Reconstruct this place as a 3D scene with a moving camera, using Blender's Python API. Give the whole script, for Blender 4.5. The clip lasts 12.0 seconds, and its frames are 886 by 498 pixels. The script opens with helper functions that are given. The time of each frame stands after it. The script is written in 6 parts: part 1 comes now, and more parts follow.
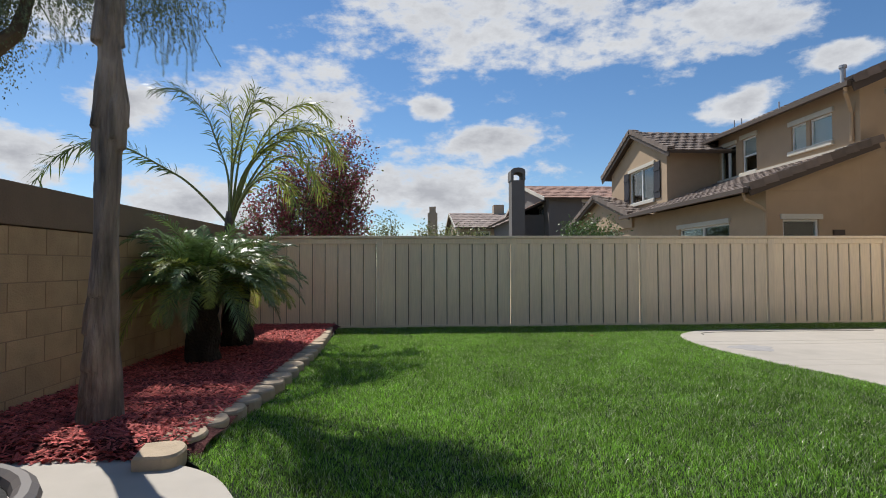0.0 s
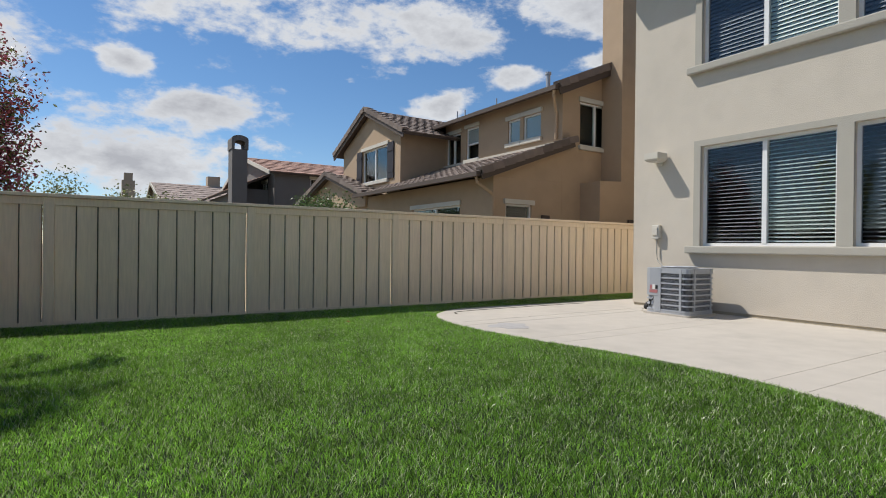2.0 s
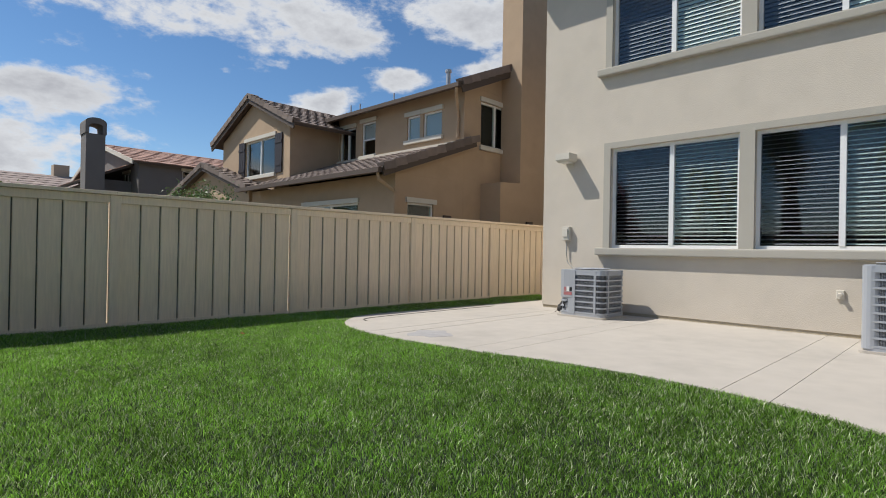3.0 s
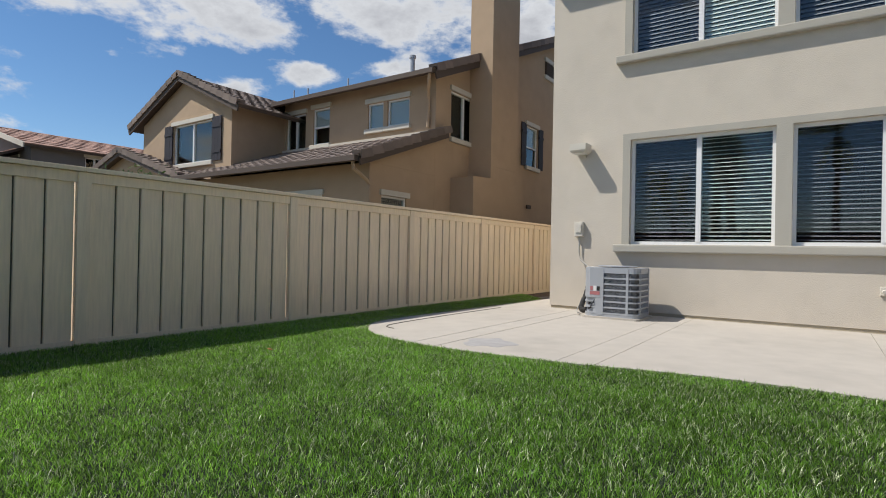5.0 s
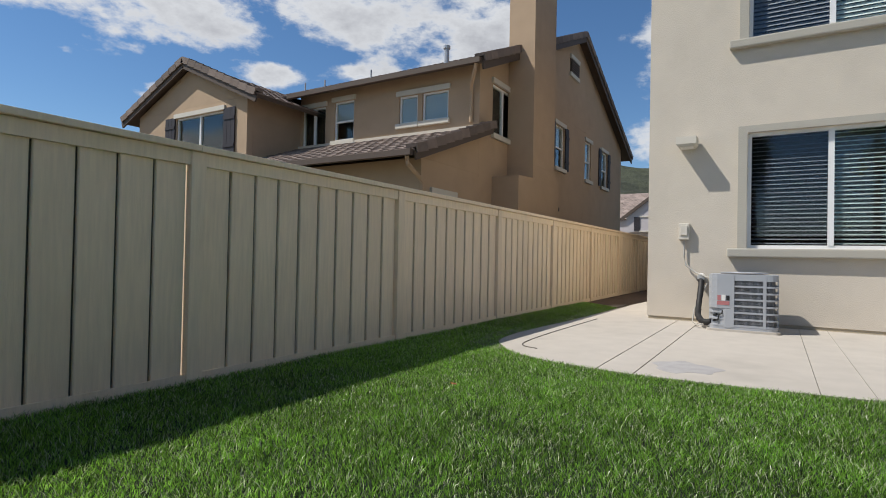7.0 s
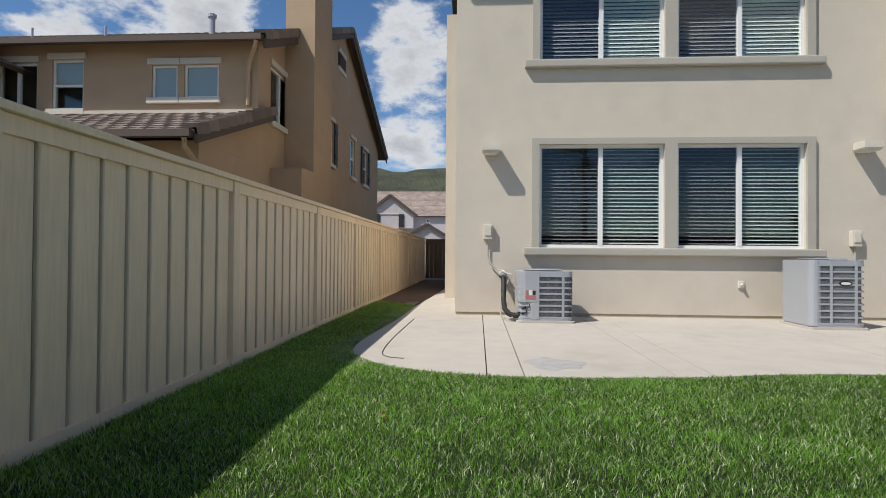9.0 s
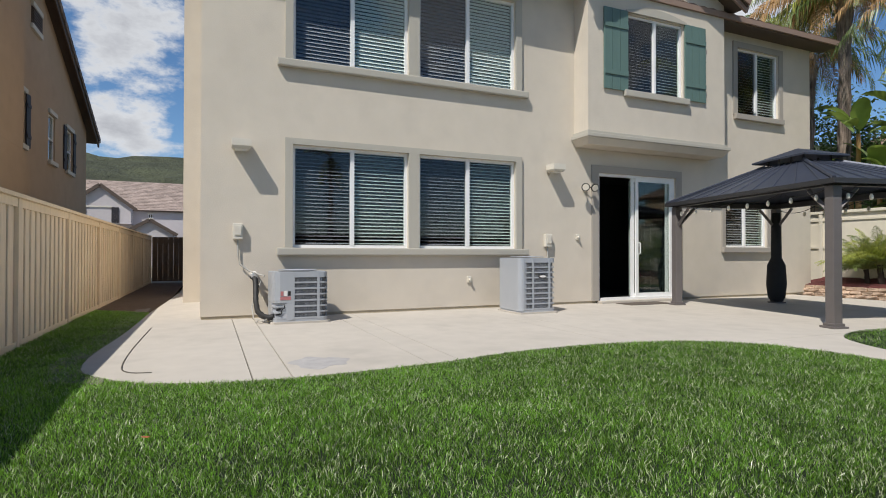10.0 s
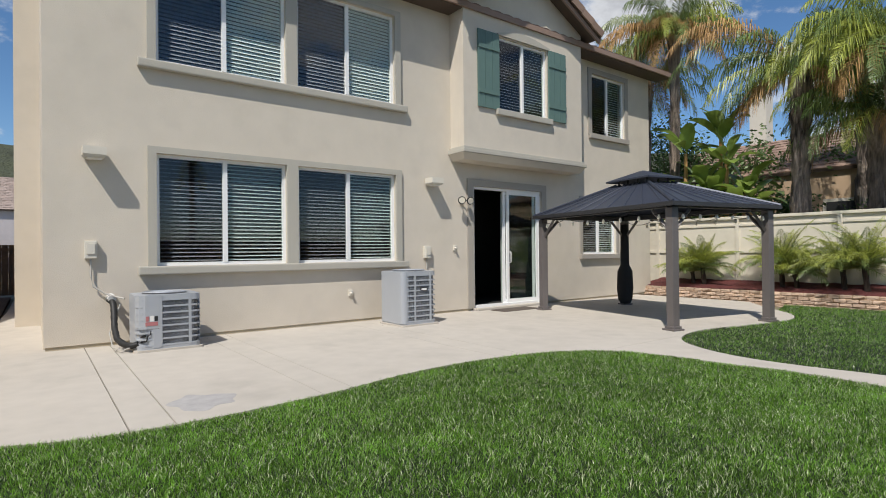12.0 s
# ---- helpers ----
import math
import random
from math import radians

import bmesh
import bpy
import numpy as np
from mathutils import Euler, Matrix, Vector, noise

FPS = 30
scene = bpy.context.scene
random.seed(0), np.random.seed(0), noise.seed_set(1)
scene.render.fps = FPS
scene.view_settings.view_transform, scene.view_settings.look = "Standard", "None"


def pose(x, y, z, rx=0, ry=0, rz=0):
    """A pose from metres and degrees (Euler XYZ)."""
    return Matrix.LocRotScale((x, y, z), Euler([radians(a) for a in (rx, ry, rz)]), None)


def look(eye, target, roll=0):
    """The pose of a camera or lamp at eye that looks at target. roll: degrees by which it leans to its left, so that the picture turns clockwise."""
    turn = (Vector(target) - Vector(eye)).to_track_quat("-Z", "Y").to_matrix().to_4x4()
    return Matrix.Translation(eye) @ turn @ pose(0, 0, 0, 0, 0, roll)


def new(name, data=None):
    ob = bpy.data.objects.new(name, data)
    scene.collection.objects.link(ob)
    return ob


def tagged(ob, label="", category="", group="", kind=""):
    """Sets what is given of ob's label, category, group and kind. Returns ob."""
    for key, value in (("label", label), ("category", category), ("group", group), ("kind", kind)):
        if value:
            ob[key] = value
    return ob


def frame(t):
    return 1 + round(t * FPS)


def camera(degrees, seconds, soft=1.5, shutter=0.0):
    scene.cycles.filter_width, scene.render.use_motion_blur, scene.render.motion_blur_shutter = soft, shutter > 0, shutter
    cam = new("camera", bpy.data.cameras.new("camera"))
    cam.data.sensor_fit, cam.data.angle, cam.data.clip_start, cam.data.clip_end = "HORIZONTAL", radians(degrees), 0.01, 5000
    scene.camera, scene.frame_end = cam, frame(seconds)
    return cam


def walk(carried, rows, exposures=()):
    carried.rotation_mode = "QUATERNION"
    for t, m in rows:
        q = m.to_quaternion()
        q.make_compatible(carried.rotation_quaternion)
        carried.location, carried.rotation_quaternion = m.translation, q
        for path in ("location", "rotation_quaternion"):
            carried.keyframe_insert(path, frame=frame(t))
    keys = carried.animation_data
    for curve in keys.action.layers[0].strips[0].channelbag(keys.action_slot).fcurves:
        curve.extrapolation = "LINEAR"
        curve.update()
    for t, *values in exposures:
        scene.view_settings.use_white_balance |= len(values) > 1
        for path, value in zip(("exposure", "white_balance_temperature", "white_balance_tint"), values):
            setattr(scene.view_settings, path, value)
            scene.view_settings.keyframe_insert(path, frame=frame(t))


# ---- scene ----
cam = camera(78.78, 12.0, soft=1.0)
PATH = [
    (0.0, pose(0.439, 0.659, 1.147, 91.71, 0.19, -3.51)),
    (0.5, pose(0.357, 1.050, 1.100, 90.59, -0.05, -16.39)),
    (1.0, pose(0.373, 1.407, 1.028, 90.21, -0.32, -21.03)),
    (1.5, pose(0.392, 1.794, 1.030, 89.85, -0.46, -22.35)),
    (2.0, pose(0.375, 2.158, 1.054, 89.84, -0.64, -32.87)),
    (2.5, pose(0.468, 2.588, 1.010, 90.01, -0.91, -39.33)),
    (3.0, pose(0.489, 3.026, 1.026, 90.18, -1.06, -45.22)),
    (5.0, pose(0.161, 4.936, 0.953, 90.27, -1.13, -54.81)),
    (5.5, pose(0.057, 5.527, 0.925, 90.24, -1.14, -55.43)),
    (6.0, pose(0.033, 5.981, 0.950, 89.98, -1.14, -55.54)),
    (6.5, pose(0.012, 6.569, 0.921, 90.37, -1.18, -56.50)),
    (8.5, pose(-0.001, 8.348, 0.964, 90.76, -0.62, -74.72)),
    (9.0, pose(0.101, 8.521, 0.988, 90.66, -0.44, -86.29)),
    (9.5, pose(0.077, 8.631, 0.997, 90.71, -0.22, -100.18)),
    (10.0, pose(-0.023, 8.769, 1.014, 90.61, -0.04, -113.41)),
    (10.5, pose(0.028, 8.935, 1.130, 90.26, 0.03, -121.37)),
    (11.0, pose(0.052, 9.019, 1.170, 90.19, 0.09, -125.75)),
    (11.5, pose(-0.072, 8.973, 1.259, 90.17, 0.13, -126.34)),
    (12.0, pose(0.015, 8.999, 1.305, 90.27, 0.58, -127.19)),
]
walk(cam, PATH)

# ---- world, sun ----
SUN_AT = Vector((-0.42, 0.61, 1.0)).normalized()
world = bpy.data.worlds.new("world")
scene.world = world
world.use_nodes = True


def link(nt, a, b):
    nt.links.new(a, b)


# clouds: bearing from north, height above the horizon, half width and half height, in degrees
CLOUDS = [(10, 29, 21, 9.5), (30, 21.8, 12, 3.6), (33, 14.8, 3.5, 1.8), (2.5, 16.4, 2.4, 1.5), (8, 12.6, 6.2, 2.4), (-11, 16.6, 8.5, 3.8), (2.5, 7.8, 11, 4.8), (-35, 9.5, 7, 2.6), (-27, 15, 4.5, 2.6), (-21, 5.5, 9, 3.4), (-33, 21, 4.5, 3.2),
          (49, 23.8, 13, 3.4), (51, 18.2, 4.6, 1.9), (62, 22.0, 7, 4.6), (83, 20, 5.0, 5.6), (82, 11.5, 5, 3.2), (40, 17.6, 3, 1.2), (150, 24, 12, 5), (168, 14, 10, 5), (-75, 32, 24, 9), (-125, 24, 20, 8), (110, 38, 20, 9), (-40, 45, 18, 8)]


def build_world():
    nt = world.node_tree
    nt.nodes.clear()
    N = nt.nodes.new

    def math_node(op, a, b=None, c=None):
        n = N("ShaderNodeMath")
        n.operation = op
        for i, v in enumerate((a, b, c)):
            if v is None:
                continue
            if isinstance(v, (int, float)):
                n.inputs[i].default_value = v
            else:
                link(nt, v, n.inputs[i])
        return n.outputs[0]
    out, bg, sky = N("ShaderNodeOutputWorld"), N("ShaderNodeBackground"), N("ShaderNodeTexSky")
    sky.sky_type, sky.sun_disc = "NISHITA", False
    sky.sun_elevation = math.asin(SUN_AT.z)
    sky.sun_rotation = math.atan2(SUN_AT.x, SUN_AT.y)
    sky.altitude, sky.air_density, sky.dust_density, sky.ozone_density = 600, 1.0, 0.1, 3.5
    hs = N("ShaderNodeHueSaturation")
    hs.inputs["Saturation"].default_value = 1.14
    hs.inputs["Value"].default_value = 0.80
    link(nt, sky.outputs[0], hs.inputs["Color"])
    tc = N("ShaderNodeTexCoord")
    sep = N("ShaderNodeSeparateXYZ")
    link(nt, tc.outputs["Generated"], sep.inputs[0])
    az = math_node("ARCTAN2", sep.outputs[0], sep.outputs[1])
    el = math_node("ARCSINE", sep.outputs[2])
    field = None
    for a0, e0, ra, re in CLOUDS:
        dx = math_node("MULTIPLY", math_node("ADD", az, -radians(a0)), 1 / radians(ra))
        dy = math_node("MULTIPLY", math_node("ADD", el, -radians(e0)), 1 / radians(re))
        d2 = math_node("ADD", math_node("MULTIPLY", dx, dx), math_node("MULTIPLY", dy, dy))
        f = math_node("SUBTRACT", 1.0, math_node("SQRT", d2))
        field = f if field is None else math_node("SMOOTH_MAX", field, f, 0.25)
    field = math_node("MAXIMUM", field, -0.8)

    def noise_at(scale, detail, rough, off, zs=2.2):
        m = N("ShaderNodeMapping")
        m.inputs["Location"].default_value = off
        m.inputs["Scale"].default_value = (1, 1, zs)
        n = N("ShaderNodeTexNoise")
        n.inputs["Scale"].default_value, n.inputs["Detail"].default_value, n.inputs["Roughness"].default_value = scale, detail, rough
        link(nt, tc.outputs["Generated"], m.inputs[0])
        link(nt, m.outputs[0], n.inputs[0])
        return n.outputs["Fac"]
    n1 = math_node("SUBTRACT", noise_at(9.0, 10.0, 0.62, (0.3, 0.7, 0.1)), 0.5)
    n2 = noise_at(5.0, 6.0, 0.55, (3.3, 0.2, 0.6))
    n3 = math_node("SUBTRACT", noise_at(24.0, 8.0, 0.6, (1.3, 5.7, 2.1), 1.6), 0.5)
    dens = math_node("ADD", field, math_node("ADD", math_node("MULTIPLY", n1, 2.7), math_node("MULTIPLY", n3, 1.1)))
    ramp = N("ShaderNodeMapRange")
    ramp.interpolation_type = "SMOOTHSTEP"
    ramp.inputs["From Min"].default_value, ramp.inputs["From Max"].default_value = -0.12, 0.55
    link(nt, dens, ramp.inputs["Value"])
    shade = N("ShaderNodeMapRange")
    shade.inputs["From Min"].default_value, shade.inputs["From Max"].default_value = 0.35, 1.2
    link(nt, math_node("ADD", dens, math_node("MULTIPLY", math_node("SUBTRACT", n2, 0.5), 0.9)), shade.inputs["Value"])
    ccol = N("ShaderNodeMix")
    ccol.data_type = "RGBA"
    ccol.inputs[6].default_value, ccol.inputs[7].default_value = (5.1, 5.25, 5.5, 1), (3.3, 3.4, 3.7, 1)
    link(nt, shade.outputs[0], ccol.inputs[0])
    mix = N("ShaderNodeMix")
    mix.data_type = "RGBA"
    link(nt, ramp.outputs[0], mix.inputs[0])
    link(nt, hs.outputs[0], mix.inputs[6])
    link(nt, ccol.outputs[2], mix.inputs[7])
    link(nt, mix.outputs[2], bg.inputs[0])
    bg.inputs[1].default_value = 0.128
    link(nt, bg.outputs[0], out.inputs[0])


build_world()
sun = new("sun", bpy.data.lights.new("sun", "SUN"))
sun.data.energy, sun.data.angle, sun.data.color = 4.5, radians(0.53), (1.0, 0.955, 0.885)
sun.matrix_world = look(SUN_AT * 30, (0, 0, 0))
scene.view_settings.exposure = 0.10


# ---- materials ----
def material(name, colour, rough=0.8, var=0.08, scale=6.0, bump=0.15, bscale=60.0, metal=0.0, stain=0.0, spec=0.5, obj_rand=0.0, island=0.0, stretch=(1, 1, 1), trans=0.0, bdist=0.01):
    """Principled material with colour variation at two scales and fine relief."""
    mt = bpy.data.materials.new(name)
    mt.use_nodes = True
    nt = mt.node_tree
    p = nt.nodes["Principled BSDF"]
    N = nt.nodes.new
    tc = N("ShaderNodeTexCoord")
    mp = N("ShaderNodeMapping")
    mp.inputs["Scale"].default_value = stretch
    geo = N("ShaderNodeNewGeometry")
    link(nt, geo.outputs["Position"], mp.inputs[0])
    n1, n2 = N("ShaderNodeTexNoise"), N("ShaderNodeTexNoise")
    n1.inputs["Scale"].default_value, n1.inputs["Detail"].default_value = scale, 6
    n2.inputs["Scale"].default_value, n2.inputs["Detail"].default_value = scale * 0.13, 4
    link(nt, mp.outputs[0], n1.inputs[0])
    link(nt, geo.outputs["Position"], n2.inputs[0])
    add = N("ShaderNodeMath")
    add.operation = "ADD"
    link(nt, n1.outputs[0], add.inputs[0])
    link(nt, n2.outputs[0], add.inputs[1])
    rng = N("ShaderNodeMapRange")
    rng.inputs["From Min"].default_value, rng.inputs["From Max"].default_value = 0.7, 1.3
    rng.inputs["To Min"].default_value, rng.inputs["To Max"].default_value = 1 - var, 1 + var
    link(nt, add.outputs[0], rng.inputs["Value"])
    fac = rng.outputs[0]
    for amount, node, sock in ((obj_rand, "ShaderNodeObjectInfo", "Random"), (island, "ShaderNodeNewGeometry", "Random Per Island")):
        if amount:
            o = N(node)
            r2 = N("ShaderNodeMapRange")
            r2.inputs["To Min"].default_value, r2.inputs["To Max"].default_value = 1 - amount, 1 + amount
            link(nt, o.outputs[sock], r2.inputs["Value"])
            m = N("ShaderNodeMath")
            m.operation = "MULTIPLY"
            link(nt, fac, m.inputs[0])
            link(nt, r2.outputs[0], m.inputs[1])
            fac = m.outputs[0]
    if stain:
        n3 = N("ShaderNodeTexNoise")
        n3.inputs["Scale"].default_value, n3.inputs["Detail"].default_value = 1.3, 8
        link(nt, geo.outputs["Position"], n3.inputs[0])
        r3 = N("ShaderNodeMapRange")
        r3.inputs["From Min"].default_value, r3.inputs["From Max"].default_value = 0.55, 0.7
        r3.inputs["To Min"].default_value, r3.inputs["To Max"].default_value = 1, 1 - stain
        link(nt, n3.outputs[0], r3.inputs["Value"])
        m = N("ShaderNodeMath")
        m.operation = "MULTIPLY"
        link(nt, fac, m.inputs[0])
        link(nt, r3.outputs[0], m.inputs[1])
        fac = m.outputs[0]
    vm = N("ShaderNodeVectorMath")
    vm.operation = "SCALE"
    vm.inputs[0].default_value = colour
    link(nt, fac, vm.inputs["Scale"])
    link(nt, vm.outputs[0], p.inputs["Base Color"])
    p.inputs["Roughness"].default_value, p.inputs["Metallic"].default_value = rough, metal
    p.inputs["Specular IOR Level"].default_value = spec
    if trans:
        p.inputs["Subsurface Weight"].default_value = 0
        tr = N("ShaderNodeBsdfTranslucent")
        link(nt, vm.outputs[0], tr.inputs[0])
        mx = N("ShaderNodeMixShader")
        mx.inputs[0].default_value = trans
        link(nt, p.outputs[0], mx.inputs[1])
        link(nt, tr.outputs[0], mx.inputs[2])
        link(nt, mx.outputs[0], nt.nodes["Material Output"].inputs[0])
    if bump:
        nb = N("ShaderNodeTexNoise")
        nb.inputs["Scale"].default_value, nb.inputs["Detail"].default_value = bscale, 4
        link(nt, mp.outputs[0], nb.inputs[0])
        b = N("ShaderNodeBump")
        b.inputs["Strength"].default_value, b.inputs["Distance"].default_value = bump, bdist
        link(nt, nb.outputs[0], b.inputs["Height"])
        link(nt, b.outputs[0], p.inputs["Normal"])
    return mt


def glass_material(name, tint=(0.02, 0.025, 0.03)):
    """Window glass: clear, with a real reflection."""
    mt = bpy.data.materials.new(name)
    mt.use_nodes = True
    nt = mt.node_tree
    nt.nodes.clear()
    N = nt.nodes.new
    out, tr, gl, mx = N("ShaderNodeOutputMaterial"), N("ShaderNodeBsdfTransparent"), N("ShaderNodeBsdfGlossy"), N("ShaderNodeMixShader")
    lw, pw, fr = N("ShaderNodeLayerWeight"), N("ShaderNodeMath"), N("ShaderNodeMath")
    lw.inputs[0].default_value = 0.5
    pw.operation, fr.operation = "POWER", "MULTIPLY_ADD"
    pw.inputs[1].default_value, fr.inputs[1].default_value, fr.inputs[2].default_value = 4.0, 0.9, 0.05
    link(nt, lw.outputs["Facing"], pw.inputs[0])
    link(nt, pw.outputs[0], fr.inputs[0])
    tr.inputs[0].default_value = (*tint, 1)
    gl.inputs["Roughness"].default_value = 0.02
    link(nt, fr.outputs[0], mx.inputs[0])
    link(nt, tr.outputs[0], mx.inputs[1])
    link(nt, gl.outputs[0], mx.inputs[2])
    link(nt, mx.outputs[0], out.inputs[0])
    return mt


M = {}
M["stucco"] = material("stucco", (0.575, 0.515, 0.43), 0.9, 0.045, 3, 0.3, 70, stain=0.05)
M["stucco_trim"] = material("stucco_trim", (0.41, 0.385, 0.33), 0.9, 0.03, 3, 0.3, 90)
M["stucco_grey"] = material("stucco_grey", (0.34, 0.31, 0.27), 0.9, 0.03, 3, 0.3, 90)
M["screed"] = material("screed", (0.42, 0.36, 0.26), 0.8, 0.1, 8, 0.2, 40)
M["tan"] = material("tan_stucco", (0.44, 0.318, 0.21), 0.92, 0.05, 2.5, 0.3, 60, stain=0.06)
M["tan_dark"] = material("brown_trim", (0.085, 0.06, 0.045), 0.7, 0.05, 4, 0.1)
M["grey_house"] = material("grey_stucco", (0.17, 0.155, 0.145), 0.92, 0.05, 2.5, 0.2, 60)
M["beige_house"] = material("beige_stucco", (0.42, 0.33, 0.24), 0.92, 0.05, 2.5, 0.2, 60)
M["lilac_house"] = material("lilac_stucco", (0.50, 0.46, 0.46), 0.92, 0.05, 2.5, 0.2, 60)
M["white"] = material("white_paint", (0.74, 0.73, 0.70), 0.5, 0.03, 5, 0.05)
M["vinyl"] = material("white_vinyl", (0.78, 0.78, 0.77), 0.35, 0.02, 5, 0.0)
M["off_white"] = material("cream_trim", (0.60, 0.56, 0.48), 0.7, 0.04, 5, 0.1)
# darker than the boards, to paint shade into the gaps between them
M["fence_gap_shade"] = material("fence_gap_shading", (0.16, 0.125, 0.08), 0.8, 0.1, 7)
M["own_fascia"] = material("brown_fascia", (0.26, 0.18, 0.14), 0.7, 0.06, 4, 0.1)
M["fence"] = material("fence_board", (0.88, 0.72, 0.52), 0.7, 0.09, 7, 0.35, 30, obj_rand=0.035, stretch=(6, 6, 0.5), bdist=0.004)
M["block"] = material("tan_block", (0.52, 0.36, 0.20), 0.95, 0.16, 5, 0.6, 70, obj_rand=0.08)
M["block_cap"] = material("brown_wall_band", (0.25, 0.175, 0.115), 0.95, 0.10, 5, 0.5, 60)
M["mortar"] = material("mortar", (0.36, 0.25, 0.145), 0.95, 0.08, 9, 0.3, 60)
M["edging"] = material("edging_stone", (0.47, 0.37, 0.26), 0.9, 0.13, 9, 0.6, 60, obj_rand=0.08)
M["pink_stone"] = material("retaining_stone", (0.52, 0.38, 0.28), 0.95, 0.2, 7, 0.9, 40, obj_rand=0.18, bdist=0.03)
M["concrete"] = material("concrete", (0.465, 0.425, 0.37), 0.85, 0.07, 4, 0.25, 120, stain=0.10, bdist=0.004)
M["joint"] = material("joint_dark", (0.08, 0.07, 0.055), 0.95, 0.1)
M["gravel"] = material("gravel", (0.22, 0.19, 0.165), 0.95, 0.2, 40, 1.0, 90)
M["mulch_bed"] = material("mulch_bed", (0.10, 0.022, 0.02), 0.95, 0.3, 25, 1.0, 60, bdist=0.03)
M["mulch"] = material("mulch_chip", (0.50, 0.105, 0.09), 0.85, 0.2, 25, 0.3, 90, island=0.55)
M["soil"] = material("soil", (0.11, 0.075, 0.05), 0.95, 0.2, 15, 0.8, 60)
# near-black: shade between the grass blades is painted into this ground colour
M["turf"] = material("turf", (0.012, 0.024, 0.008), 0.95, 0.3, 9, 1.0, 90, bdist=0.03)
M["land"] = material("dry_land", (0.16, 0.14, 0.09), 0.95, 0.2, 0.4, 0.5, 5)
M["hill"] = material("hill_scrub", (0.055, 0.062, 0.032), 0.95, 0.45, 0.09, 1.0, 0.4, bdist=3)
M["glass"] = glass_material("window_glass", (0.85, 0.90, 0.88))
M["glass_dark"] = glass_material("tinted_glass", (0.25, 0.27, 0.28))
M["pale_sheet"] = material("pale_sheet", (0.55, 0.54, 0.58), 0.7, 0.03, 5, 0.0)
# near-black colour paints in the shade of unlit rooms
M["room_shade"] = material("room_shade", (0.035, 0.035, 0.035), 0.9, 0.05)
M["blind"] = material("blind_slat", (0.80, 0.82, 0.81), 0.5, 0.02, 5, 0.0)
M["screen"] = glass_material("screened_glass", (0.58, 0.60, 0.63))
M["curtain"] = material("curtain", (0.35, 0.42, 0.38), 0.9, 0.05, 5, 0.0)
M["shutter"] = material("green_shutter", (0.105, 0.175, 0.155), 0.6, 0.06, 5, 0.2, 30, stretch=(5, 5, 0.6))
M["shutter_dark"] = material("dark_shutter", (0.025, 0.02, 0.024), 0.6, 0.06, 5, 0.1)
M["tile_own"] = material("brown_roof_tile", (0.24, 0.16, 0.12), 0.9, 0.12, 6, 0.4, 30, island=0.25)
M["tile_nb"] = material("grey_brown_roof_tile", (0.20, 0.155, 0.13), 0.9, 0.12, 6, 0.4, 30, island=0.25)
M["tile_red"] = material("red_roof_tile", (0.34, 0.20, 0.15), 0.9, 0.12, 6, 0.4, 30, island=0.25)
M["tile_pink"] = material("pink_roof_tile", (0.30, 0.235, 0.20), 0.9, 0.12, 6, 0.4, 30, island=0.2)
M["metal_grey"] = material("grey_painted_steel", (0.40, 0.42, 0.45), 0.4, 0.02, 6, 0.03, metal=0.2)
M["coil"] = material("condenser_coil", (0.13, 0.135, 0.145), 0.5, 0.2, 60, 0.5, 90, metal=0.5)
M["black"] = material("black_rubber", (0.012, 0.012, 0.012), 0.6, 0.1, 20, 0.2)
M["red_label"] = material("red_label", (0.42, 0.16, 0.16), 0.5, 0.02)
M["pipe"] = material("grey_conduit", (0.42, 0.40, 0.36), 0.5, 0.02)
M["gz_post"] = material("gazebo_post", (0.13, 0.115, 0.11), 0.5, 0.05, 8, 0.05)
M["gz_dark"] = material("gazebo_dark_frame", (0.03, 0.03, 0.032), 0.5, 0.05, 8, 0.05)
M["gz_roof"] = material("gazebo_roof", (0.048, 0.056, 0.080), 0.45, 0.06, 5, 0.05, metal=0.3)
M["cloth"] = material("dark_netting", (0.02, 0.02, 0.02), 0.9, 0.1, 20, 0.5, 50)
M["bulb"] = material("bulb", (0.7, 0.65, 0.55), 0.2, 0.02)
M["palm_bark"] = material("palm_bark", (0.27, 0.215, 0.175), 0.95, 0.85, 6, 1.0, 16, stretch=(2.6, 2.6, 0.35), bdist=0.05, stain=0.55)
M["dark_bark"] = material("dark_bark", (0.038, 0.025, 0.018), 0.95, 0.3, 12, 1.0, 40, bdist=0.04)
M["branch"] = material("branch_bark", (0.12, 0.09, 0.065), 0.95, 0.25, 12, 0.8, 40)
M["frond"] = material("palm_frond", (0.15, 0.21, 0.06), 0.38, 0.25, 3, 0, island=0.35, trans=0.25)
M["frond_bright"] = material("bright_frond", (0.36, 0.40, 0.08), 0.4, 0.25, 3, 0, island=0.35, trans=0.35)
M["frond_dark"] = material("pygmy_frond", (0.15, 0.23, 0.075), 0.3, 0.25, 3, 0, island=0.35, trans=0.2)
M["frond_dry"] = material("dry_frond", (0.42, 0.25, 0.10), 0.7, 0.25, 3, 0, island=0.3, trans=0.2)
M["rib"] = material("frond_rib", (0.17, 0.19, 0.06), 0.5, 0.1, 3, 0)
M["banana"] = material("banana_leaf", (0.24, 0.33, 0.07), 0.35, 0.2, 4, 0.1, 20, obj_rand=0.2, trans=0.3)
M["leaf_green"] = material("green_leaf", (0.10, 0.17, 0.045), 0.5, 0.2, 3, 0, island=0.35, trans=0.25)
M["leaf_red"] = material("red_leaf", (0.38, 0.10, 0.12), 0.5, 0.2, 3, 0, island=0.5, trans=0.2)
